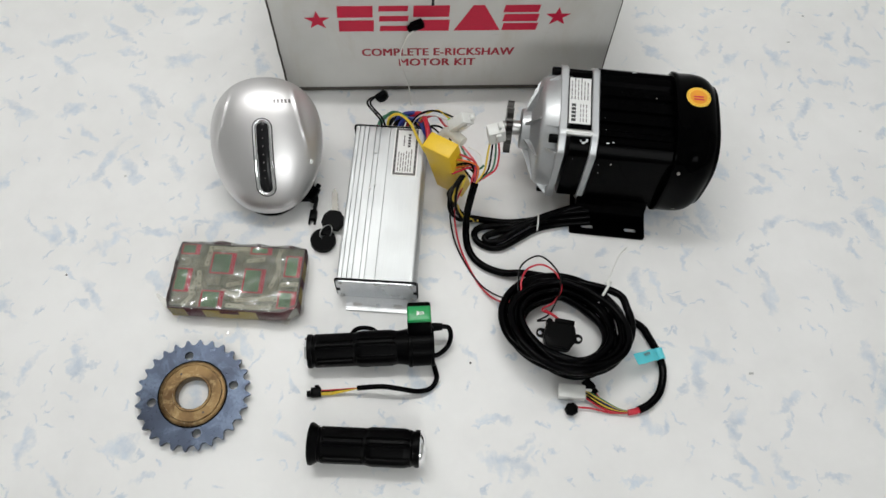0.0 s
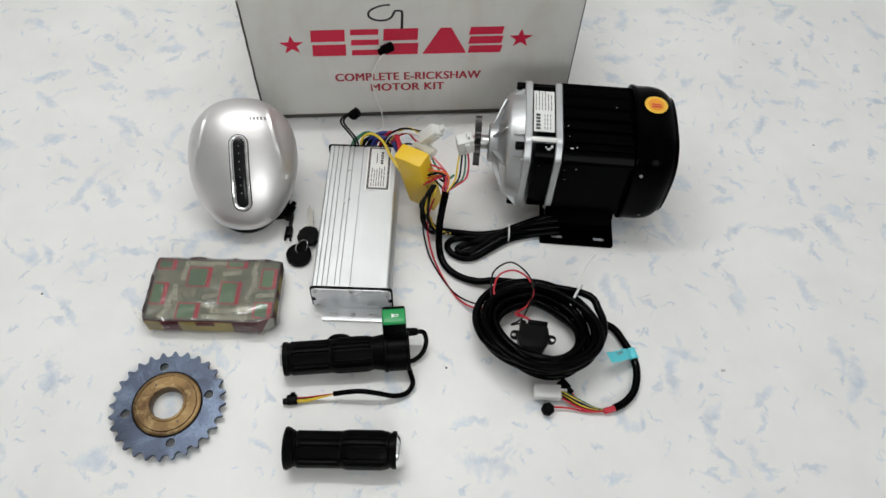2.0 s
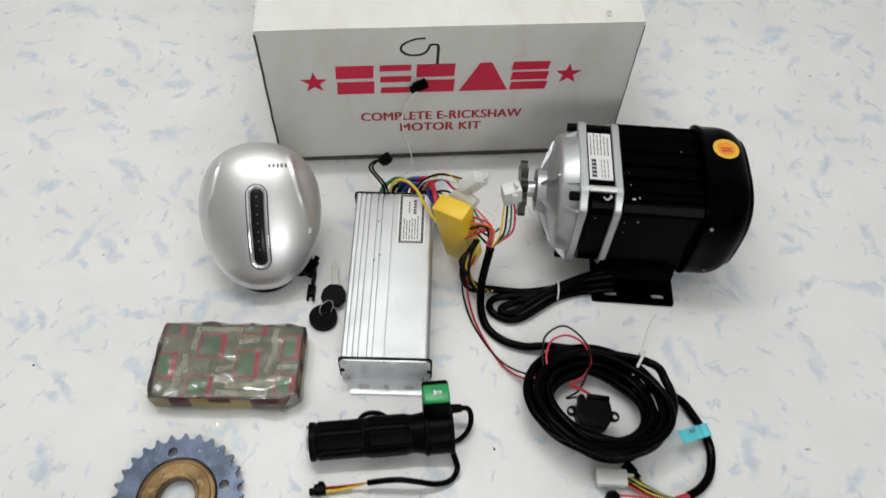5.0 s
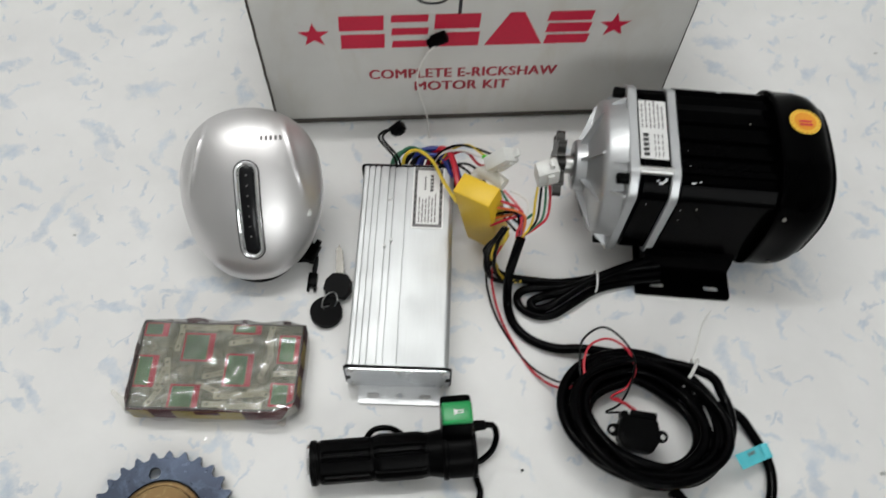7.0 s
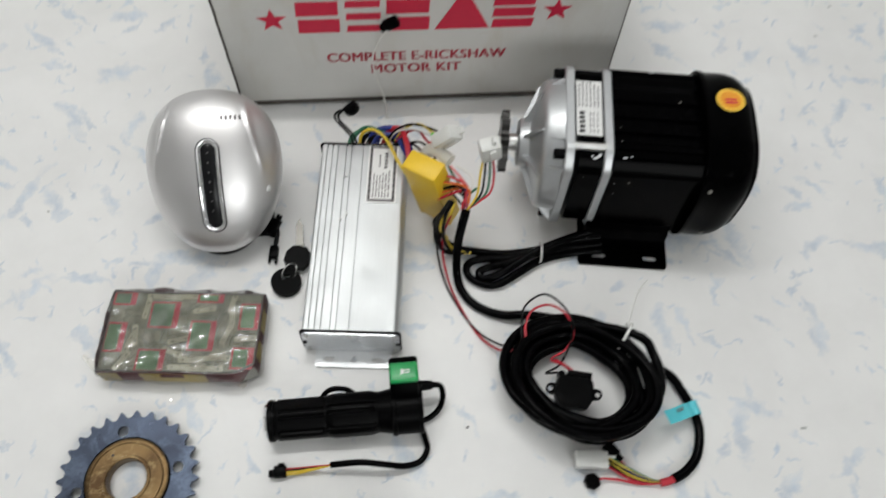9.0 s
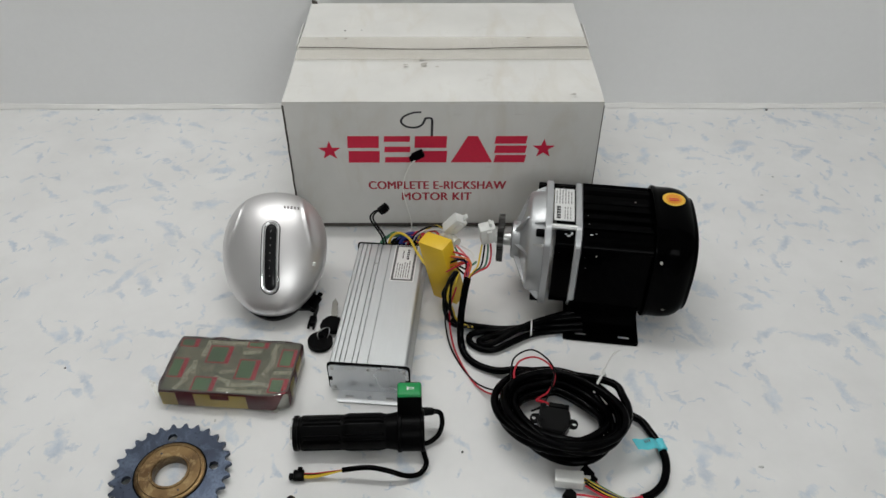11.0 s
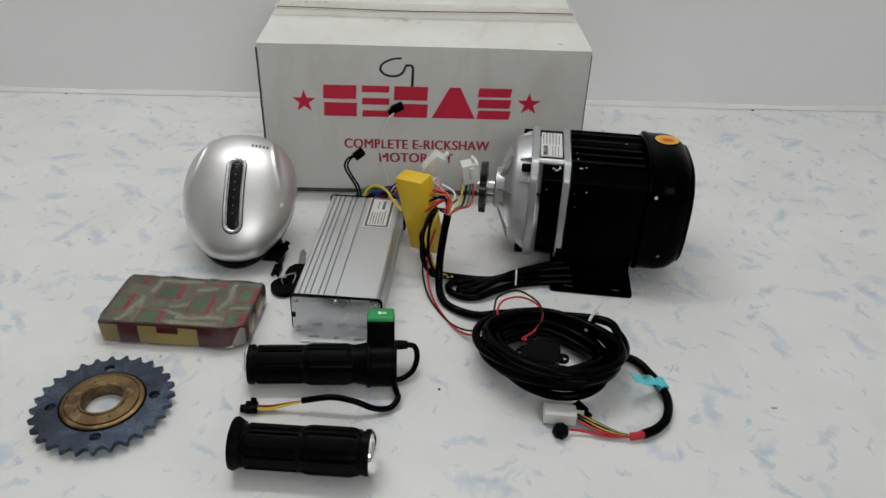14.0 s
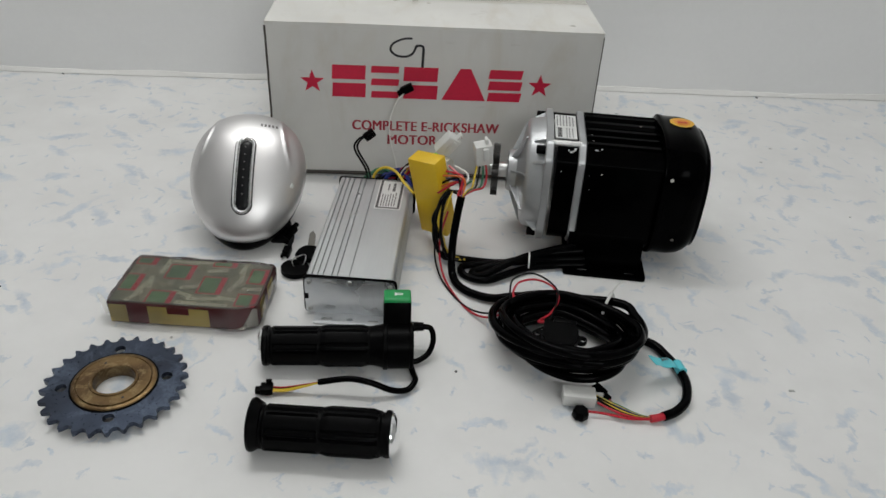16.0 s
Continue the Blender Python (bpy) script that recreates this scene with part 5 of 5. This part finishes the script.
def controller_wires():
    g = thing("wiring_bundle", "tangle of coloured wires behind the silver controller", "wiring")
    rnd = random.Random(21)

    def near(p, s=0.004):
        return tuple(c + rnd.uniform(-s, s) for c in p)

    runs = [
        ("yellow", 0.0017, [(-0.092, 0.606, 0.024), (-0.088, 0.616, 0.044), (-0.077, 0.617, 0.054), (-0.064, 0.602, 0.057), (-0.052, 0.578, 0.057), (-0.042, 0.556, 0.054)]),
        ("green", 0.0020, [(-0.100, 0.602, 0.024), (-0.098, 0.620, 0.044), (-0.086, 0.629, 0.055), (-0.066, 0.624, 0.054), (-0.044, 0.604, 0.050)]),
        ("green", 0.0018, [(-0.096, 0.602, 0.018), (-0.102, 0.614, 0.038), (-0.094, 0.625, 0.050), (-0.076, 0.630, 0.050), (-0.060, 0.618, 0.044)]),
        ("blue", 0.0027, [(-0.084, 0.602, 0.026), (-0.076, 0.624, 0.050), (-0.058, 0.624, 0.058), (-0.043, 0.604, 0.060), (-0.034, 0.574, 0.050)]),
        ("blue", 0.0027, [(-0.078, 0.602, 0.018), (-0.068, 0.626, 0.044), (-0.052, 0.620, 0.052), (-0.038, 0.590, 0.044)]),
        ("blue", 0.0024, [(-0.080, 0.602, 0.032), (-0.070, 0.618, 0.054), (-0.054, 0.612, 0.058), (-0.044, 0.590, 0.050)]),
        ("black", 0.0026, [(-0.092, 0.602, 0.020), (-0.086, 0.624, 0.042), (-0.066, 0.628, 0.046), (-0.046, 0.612, 0.042), (-0.028, 0.580, 0.036)]),
        ("black", 0.0026, [(-0.088, 0.602, 0.030), (-0.080, 0.616, 0.048), (-0.062, 0.616, 0.052), (-0.050, 0.600, 0.046)]),
        ("red", 0.0030, [(-0.072, 0.602, 0.022), (-0.062, 0.624, 0.050), (-0.048, 0.618, 0.068), (-0.044, 0.596, 0.075), (-0.041, 0.570, 0.072), (-0.034, 0.554, 0.060)]),
        ("red", 0.0026, [(-0.088, 0.602, 0.024), (-0.080, 0.620, 0.042), (-0.062, 0.620, 0.048), (-0.050, 0.600, 0.046)]),
        ("white", 0.0012, [(-0.066, 0.602, 0.020), (-0.052, 0.622, 0.058), (-0.034, 0.612, 0.078), (-0.018, 0.588, 0.092), (-0.010, 0.568, 0.102)]),
        ("black", 0.0012, [(-0.070, 0.602, 0.026), (-0.054, 0.628, 0.060), (-0.034, 0.620, 0.080), (-0.016, 0.594, 0.094), (-0.006, 0.568, 0.104)]),
        ("red", 0.0013, [(-0.064, 0.602, 0.014), (-0.048, 0.618, 0.054), (-0.030, 0.606, 0.076), (-0.016, 0.584, 0.090), (-0.010, 0.566, 0.098)]),
        ("yellow", 0.0011, [(-0.062, 0.602, 0.024), (-0.046, 0.626, 0.062), (-0.026, 0.614, 0.084), (-0.010, 0.588, 0.096), (-0.003, 0.568, 0.102)]),
        ("lime", 0.0021, [(-0.018, 0.580, 0.092), (-0.0135, 0.573, 0.095), (-0.009, 0.564, 0.096)]),
        ("green", 0.0012, [(-0.010, 0.566, 0.096), (0.002, 0.548, 0.100), (0.014, 0.528, 0.098), (0.020, 0.518, 0.094)]),
        ("black", 0.0012, [(-0.058, 0.602, 0.016), (-0.040, 0.614, 0.042), (-0.020, 0.594, 0.062), (0.000, 0.550, 0.076), (0.010, 0.510, 0.084)]),
        ("black", 0.0012, [(-0.060, 0.602, 0.022), (-0.042, 0.610, 0.050), (-0.024, 0.586, 0.066), (-0.006, 0.548, 0.080), (0.006, 0.508, 0.084)]),
    ]
    for colour, r, pts in runs:
        if r > 0.0017 and colour not in ("yellow", "lime"):
            pts = [(x, 0.602 + (y - 0.602) * (0.78 if y > 0.602 else 1), 0.02 + (z - 0.02) * 0.78) for x, y, z in pts]
        elif r < 0.0017:
            pts = [pts[0]] + [(x - 0.004, 0.602 + (y - 0.602) * (0.35 if y > 0.602 else 1.15), z * 0.90) for x, y, z in pts[1:-1]] + [pts[-1]]
        strand("wire", [pts[0]] + [near(p, 0.0015) for p in pts[1:]], r, colour, g)
    part("clear_sleeve", tube(fresh(), [(-0.030, 0.560, 0.074), (-0.022, 0.566, 0.086), (-0.014, 0.557, 0.097), (-0.003, 0.545, 0.098)], 0.0062, 12, 4), SLEEVE, g, "cloudy clear plastic sleeve")
    ends = [("orange", (-0.018, 0.526, 0.094)), ("red", (-0.010, 0.530, 0.098)), ("pink", (-0.004, 0.538, 0.100)), ("black", (-0.014, 0.522, 0.086)), ("blue", (-0.008, 0.528, 0.090)), ("white", (0.002, 0.538, 0.100)), ("red", (-0.016, 0.516, 0.078)), ("orange", (-0.012, 0.520, 0.084))]
    for k, (colour, p) in enumerate(ends):
        a = Vector(p)
        b = Vector((0.008 + rnd.uniform(-0.003, 0.003), 0.502, 0.083))
        mid = a.lerp(b, 0.55) + Vector((rnd.uniform(0.004, 0.016), rnd.uniform(-0.004, 0.010), rnd.uniform(0.002, 0.014)))
        strand("wire", [tuple(a), tuple(mid), tuple(b), (0.0075, 0.494, 0.070)], 0.0012, colour, g)
    for k, (colour, dx) in enumerate((("red", 0.004), ("green", 0.0015), ("black", -0.0015), ("yellow", -0.004))):
        strand("wire", [(0.032 + dx, 0.5465, 0.102), (0.031 + dx * 1.6, 0.534, 0.091), (0.027 + dx * 1.5, 0.517, 0.086), (0.018 + dx * 0.6, 0.505, 0.088), (0.010, 0.500, 0.082), (0.0075, 0.493, 0.068)], 0.0011, colour, g)
    for k, (colour, dx) in enumerate((("black", 0.0), ("yellow", 0.003), ("black", 0.005), ("black", -0.002), ("black", -0.004), ("yellow", 0.007))):
        strand("wire", [(-0.004 + dx * 0.4, 0.510, 0.084), near((-0.012 + dx, 0.505, 0.074), 0.003), near((-0.018 + dx, 0.503, 0.052), 0.004), near((-0.014 + dx, 0.500, 0.028), 0.004), near((-0.005 + dx, 0.497, 0.011), 0.003), (0.010 + dx, 0.494, 0.007)], 0.0019 if colour == "black" else 0.0012, colour, g)
    for k, dx in enumerate((0.0, 0.0035)):
        strand("wire", [(-0.096 + dx, 0.602, 0.036), (-0.099 + dx, 0.608, 0.056), (-0.112 + dx, 0.612, 0.080), (-0.108 + dx, 0.611, 0.093), (-0.099 + dx, 0.609, 0.099)], 0.0012, "black", g)
    bm = box(fresh(), (0.0085, 0.0080, 0.0135), (0, 0, 0), 0.001)
    box(bm, (0.0060, 0.0030, 0.0080), (0, -0.005, 0.001), 0.0006)
    bmesh.ops.transform(bm, matrix=pose(-0.0945, 0.6080, 0.1010, 0, 55, 15), verts=bm.verts)
    part("plug", bm, BLACK_PLASTIC, g, "small black plug on two wires")


controller_wires()


def long_cable():
    g = thing("coiled_cable", "thick black sheathed cable wound into a coil on the floor", "cable")
    pts = [(0.0085, 0.4985, 0.0840), (0.0050, 0.4930, 0.0640), (0.0015, 0.4860, 0.0340), (0.0010, 0.4700, 0.0100), (0.0060, 0.4510, 0.0048), (0.0200, 0.4350, 0.0048), (0.0430, 0.4250, 0.0060), (0.0740, 0.4190, 0.0140)]
    grow = [0.98, 0.80, 0.95, 0.62, 0.86, 0.54, 0.72, 0.92, 0.58, 0.83, 0.66, 0.98]
    lift, per, turns = [0.0265, 0.0285, 0.0215, 0.0190, 0.0220, 0.0135, 0.0180, 0.0140, 0.0090, 0.0090, 0.0060, 0.0060], 16, 10.22
    for i in range(2, int(turns * per)):
        u = i / per
        k = min(int(u), len(grow) - 2)
        f = u - k
        f = f * f * (3 - 2 * f)
        s, z = grow[k] * (1 - f) + grow[k + 1] * f, lift[k] * (1 - f) + lift[k + 1] * f
        a = math.pi / 2 - 2 * math.pi * u
        wob = 0.0030 * math.sin(2 * a + k * 1.9) + 0.0018 * math.sin(3 * a + k * 2.7)
        rx, ry = 0.0735 * s + wob, 0.0385 + (s - 0.54) / 0.46 * 0.0235 + wob
        pts.append((0.1050 + rx * math.cos(a), 0.3515 + ry * math.sin(a) - 0.011 * math.cos(a) * s, max(0.0048, 1.1 * z + max(0.0, 0.38 - 0.72 * math.sin(a)) * (0.0055 * (z - 0.0048) / 0.012 + 0.030 * (1 - s) * min(1.0, z / 0.013)) + 0.0016 * math.sin(2 * a + k))))
    pts += [(0.1880, 0.3600, 0.0060), (0.2020, 0.3400, 0.0055), (0.2110, 0.3100, 0.0050), (0.2050, 0.2830, 0.0050), (0.1920, 0.2680, 0.0050), (0.1780, 0.2610, 0.0050)]
    part("sheath", tube(fresh(), pts, 0.0043, 12, 5), SHEATH, g, "glossy black cable sheath")
    part("sleeve", tube(fresh(), [(0.1800, 0.2620, 0.0050), (0.1740, 0.2598, 0.0050), (0.1660, 0.2585, 0.0046)], 0.0034, 10, 4), WIRE["red"], g, "short red sleeve")
    for k, (colour, dy) in enumerate((("red", -0.006), ("yellow", 0.003), ("black", 0.0005), ("green", 0.005), ("yellow", -0.002), ("black", -0.004), ("blue", 0.002))):
        end = (0.1225, 0.2795 + dy * 0.8, 0.0082 + 0.0012 * (k % 3 - 1))
        strand("wire", [(0.1690, 0.2590, 0.0048), (0.1560, 0.2610 + dy * 0.4, 0.0050), (0.1400, 0.2680 + dy * 0.9, 0.0065), end], 0.0011, colour, g)
    strand("wire", [(0.1690, 0.2585, 0.0042), (0.1480, 0.2590, 0.0040), (0.1280, 0.2640, 0.0045), (0.1120, 0.2655, 0.0055)], 0.0011, "red", g)
    bm = fresh()
    lathe(bm, [(0.0003, 0.0), (0.0062, 0.0), (0.0072, 0.0012), (0.0072, 0.0075), (0.0058, 0.0092), (0.0003, 0.0092)], 7)
    bmesh.ops.transform(bm, matrix=pose(0.1055, 0.2640, 0.0008, 6, 0, 20), verts=bm.verts)
    part("plug", bm, BLACK_PLASTIC, g, "small rounded black plug")
    bm = box(fresh(), (0.0130, 0.0085, 0.0085), (0, 0, 0), 0.0010)
    box(bm, (0.0070, 0.0060, 0.0060), (0.009, 0, 0), 0.0008)
    bmesh.ops.transform(bm, matrix=pose(0.1270, 0.2900, 0.0060, 0, 8, -52), verts=bm.verts)
    part("plug", bm, BLACK_PLASTIC, g, "black two-way plug under the coil")
    for c, d in (("black", 0.0), ("red", 0.0012), ("yellow", -0.0014)):
        strand("wire", [(0.1310, 0.2840, 0.0060), (0.1340 + d, 0.2780, 0.0058), (0.1390, 0.2720 + d, 0.0055), (0.1480, 0.2660 + d, 0.0050)], 0.0009, c, g)


long_cable()


def motor_lead():
    g = thing("motor_lead", "looped black motor cable tied with a zip tie", "cable")
    paths = [
        [(0.1480, 0.5060, 0.0120), (0.1150, 0.5020, 0.0085), (0.0880, 0.4950, 0.0060), (0.0540, 0.4920, 0.0050), (0.0250, 0.4960, 0.0046), (0.0020, 0.5010, 0.0050), (-0.0080, 0.5070, 0.0090)],
        [(0.1500, 0.4960, 0.0100), (0.1130, 0.4930, 0.0100), (0.0870, 0.4890, 0.0110), (0.0560, 0.4860, 0.0080), (0.0240, 0.4870, 0.0050), (0.0120, 0.4800, 0.0048), (0.0140, 0.4680, 0.0048), (0.0270, 0.4590, 0.0048), (0.0430, 0.4590, 0.0050), (0.0640, 0.4700, 0.0060), (0.0880, 0.4830, 0.0050), (0.1200, 0.4890, 0.0050), (0.1500, 0.4900, 0.0060)],
        [(0.1480, 0.5000, 0.0180), (0.1100, 0.4975, 0.0150), (0.0850, 0.4900, 0.0140), (0.0560, 0.4800, 0.0120), (0.0330, 0.4770, 0.0060), (0.0235, 0.4720, 0.0052), (0.0280, 0.4655, 0.0052), (0.0420, 0.4670, 0.0090), (0.0650, 0.4790, 0.0140), (0.0880, 0.4900, 0.0170), (0.1200, 0.5000, 0.0200), (0.1500, 0.5060, 0.0240)],
    ]
    for p in paths:
        part("sheath", tube(fresh(), p, 0.0040, 12, 6), SHEATH, g, "glossy black cable sheath")
    bm = tube(fresh(), [(0.0870 + 0.001 * math.cos(a), 0.4890 + 0.0100 * math.cos(a), 0.0105 + 0.0098 * math.sin(a)) for a in np.linspace(0, 2 * math.pi, 24)], 0.0011, 6, 1, False)
    part("zip_tie", bm, NYLON, g, "white nylon zip tie")


motor_lead()


def thin_lead():
    g = thing("buzzer", "black buzzer with red and black lead lying inside the coil", "buzzer")
    b = pose(0.0965, 0.3390, 0.0180, 7, 0, -12) @ Matrix.Scale(1.08, 4)
    bm = slab(fresh(), [(-0.0150, 0.010), (-0.0110, 0.0130), (0.0110, 0.0130), (0.0150, 0.008), (0.0160, -0.004), (0.0110, -0.0135), (-0.0110, -0.0135), (-0.0160, -0.004)], [], 0.001, 0.0150, b)
    bmesh.ops.bevel(bm, geom=[e for e in bm.edges if e.calc_length() > 0.008], offset=0.0012, segments=2, affect="EDGES")
    body = part("body", bm, BLACK_PLASTIC, g, "faceted black plastic body")
    for s in (-1, 1):
        bm = slab(fresh(), stadium(0.012, 0.0095, s * 0.0175, 0.001), [ring_of(0.0022, 16, s * 0.0198, 0.001)], 0.006, 0.0090, b)
        part("ear", bm, BLACK_PLASTIC, g, "holed mounting ear")
    part("spout", box(fresh(), (0.0200, 0.0050, 0.0080), (0.003, 0.0150, 0.0110), 0.001, b), BLACK_PLASTIC, g)
    part("boss", rod(fresh(), tuple(b @ Vector((-0.012, 0.013, 0.004))), tuple(b @ Vector((-0.012, 0.013, 0.014))), 0.0034, None, 14), BLACK_PLASTIC, g)
    part("lead", tube(fresh(), [(-0.0080, 0.5080, 0.0600), (-0.0160, 0.5020, 0.0360), (-0.0165, 0.4900, 0.0100), (-0.0080, 0.4560, 0.0022), (0.0140, 0.4145, 0.0022), (0.0380, 0.3920, 0.0120), (0.0530, 0.3860, 0.0300), (0.0550, 0.3990, 0.0330), (0.0610, 0.4220, 0.0330), (0.0820, 0.4330, 0.0330), (0.1000, 0.4150, 0.0330), (0.1020, 0.3920, 0.0330), (0.0900, 0.3690, 0.0180), (0.0760, 0.3620, 0.0140), (0.0860, 0.3580, 0.0240), (0.0980, 0.3510, 0.0290)], 0.0010, 8, 7), WIRE["black"], g, "thin black wire")
    part("lead", tube(fresh(), [(-0.0040, 0.5080, 0.0600), (-0.0110, 0.5020, 0.0340), (-0.0115, 0.4900, 0.0100), (-0.0040, 0.4540, 0.0022), (0.0170, 0.4080, 0.0022), (0.0390, 0.3860, 0.0120), (0.0560, 0.3860, 0.0310), (0.0590, 0.4020, 0.0330), (0.0670, 0.4170, 0.0330), (0.0840, 0.4220, 0.0330), (0.0990, 0.4110, 0.0330), (0.1030, 0.3930, 0.0320), (0.0950, 0.3800, 0.0240), (0.0820, 0.3740, 0.0170), (0.0920, 0.3650, 0.0230), (0.1040, 0.3510, 0.0290)], 0.0011, 8, 7), WIRE["red"], g, "thin red wire")
    part("heat_shrink", tube(fresh(), [(0.0850, 0.3725, 0.0185), (0.0920, 0.3655, 0.0229), (0.1000, 0.3560, 0.0271)], 0.0015, 8, 3), WIRE["red"], g)


thin_lead()


def zip_tie():
    g = thing("zip_tie", "white nylon zip tie round the cable coil, tail upright", "tie")
    bm = fresh()
    loop = []
    c, out = Vector((0.1530, 0.3900, 0.0200)), Vector((0.56, 0.82, 0)).normalized()
    for i in range(30):
        a = 2 * math.pi * i / 29
        loop.append(tuple(c + out * 0.0145 * math.cos(a) + Vector((0, 0, 0.0180 * math.sin(a)))))
    tube(bm, loop, 0.0016, 6, 1, False)
    part("band", bm, NYLON, g, "white nylon band")
    bm = tube(fresh(), [(0.1560, 0.4000, 0.0300), (0.1630, 0.4130, 0.0280), (0.1760, 0.4370, 0.0200), (0.1890, 0.4520, 0.0120)], 0.0009, 6, 5)
    part("tail", bm, NYLON, g, "thin straight tail")
    part("lock", box(fresh(), (0.0050, 0.0050, 0.0055), (0.1565, 0.3985, 0.0300), 0.0008), NYLON, g)


zip_tie()


def tape_flag():
    g = thing("tape_flag", "turquoise tape flag folded round the cable", "tape", pose(0.2090, 0.3235, 0.0065, 0, 0, 20))
    bm = tube(fresh(), [(-0.0010, -0.0075, 0), (0, 0, 0), (0.0010, 0.0050, 0)], 0.0050, 14, 3)
    part("wrap", bm, TEAL, g, "tape wrapped round the cable")
    bm, rows = fresh(), []
    for i in range(9):
        x = -0.0045 - 0.0300 * i / 8
        z = 0.0035 + 0.0140 * math.sin(i / 8 * 1.3) + 0.0015 * math.sin(i)
        rows.append([bm.verts.new((x, y, z + dz)) for y, dz in ((-0.0075, 0), (0.0055, 0.0006), (0.0055, 0.0012), (-0.0075, 0.0006))])
    for lo, hi in zip(rows, rows[1:]):
        for k in range(4):
            bm.faces.new((lo[k], lo[(k + 1) % 4], hi[(k + 1) % 4], hi[k]))
    bm.faces.new(rows[0])
    bm.faces.new(rows[-1])
    flag = part("flag", bm, TEAL, g, "free end of the tape")
    for k in range(3):
        part("print", box(fresh(), (0.0014, 0.0030, 0.0003), (-0.0200 + 0.0024 * k, 0.0015, 0.0133)), GREY_INK, flag, "small illegible dark mark")


tape_flag()


def hanging_lead():
    g = thing("loose_lead", "white thread with a black plug hanging down the carton", "cable")
    pts = [(-0.0560, 0.6885, 0.1200), (-0.0640, 0.6870, 0.1110), (-0.0715, 0.6860, 0.0920), (-0.0735, 0.6855, 0.0720), (-0.0700, 0.6840, 0.0480), (-0.0640, 0.6800, 0.0240), (-0.0620, 0.6700, 0.0020)]
    part("thread", tube(fresh(), pts, 0.0009, 8, 6), STRING, g, "thin white thread")
    bm = box(fresh(), (0.0160, 0.0085, 0.0095), (0, 0, 0), 0.0014)
    box(bm, (0.0060, 0.0070, 0.0070), (-0.0095, 0, -0.0012), 0.001)
    bmesh.ops.transform(bm, matrix=pose(-0.0525, 0.6920, 0.1250, 0, -28, 0), verts=bm.verts)
    part("plug", bm, BLACK_PLASTIC, g, "small black plug against the carton")


hanging_lead()


# ---- specks on the floor ----
def specks():
    bm = fresh()
    for x, y, r in ((0.0, 0.319, 0.0015), (-0.462, 0.435, 0.0014), (0.547, 1.018, 0.0026), (-0.62, 1.020, 0.0018)):
        bmesh.ops.create_icosphere(bm, subdivisions=1, radius=r, matrix=Matrix.Translation((x, y, 0.0005)) @ Matrix.Diagonal((1, 1, 0.6, 1)))
    tagged(part("dark_grit", bm, INK), "tiny dark grit specks on the floor", "grit", kind="stuff")
    bm = fresh()
    rnd = random.Random(3)
    for x, y in ((-0.415, 0.568), (0.492, 0.817), (0.46, 0.77), (-0.27, 0.36), (0.52, 0.62), (0.31, 0.30)):
        box(bm, (rnd.uniform(0.002, 0.005), rnd.uniform(0.0015, 0.003), 0.0006), (x, y, 0.0006), 0, None)
    tagged(part("plastic_scrap", bm, BRIGHT), "tiny shiny plastic scraps on the floor", "scrap", kind="stuff")


specks()
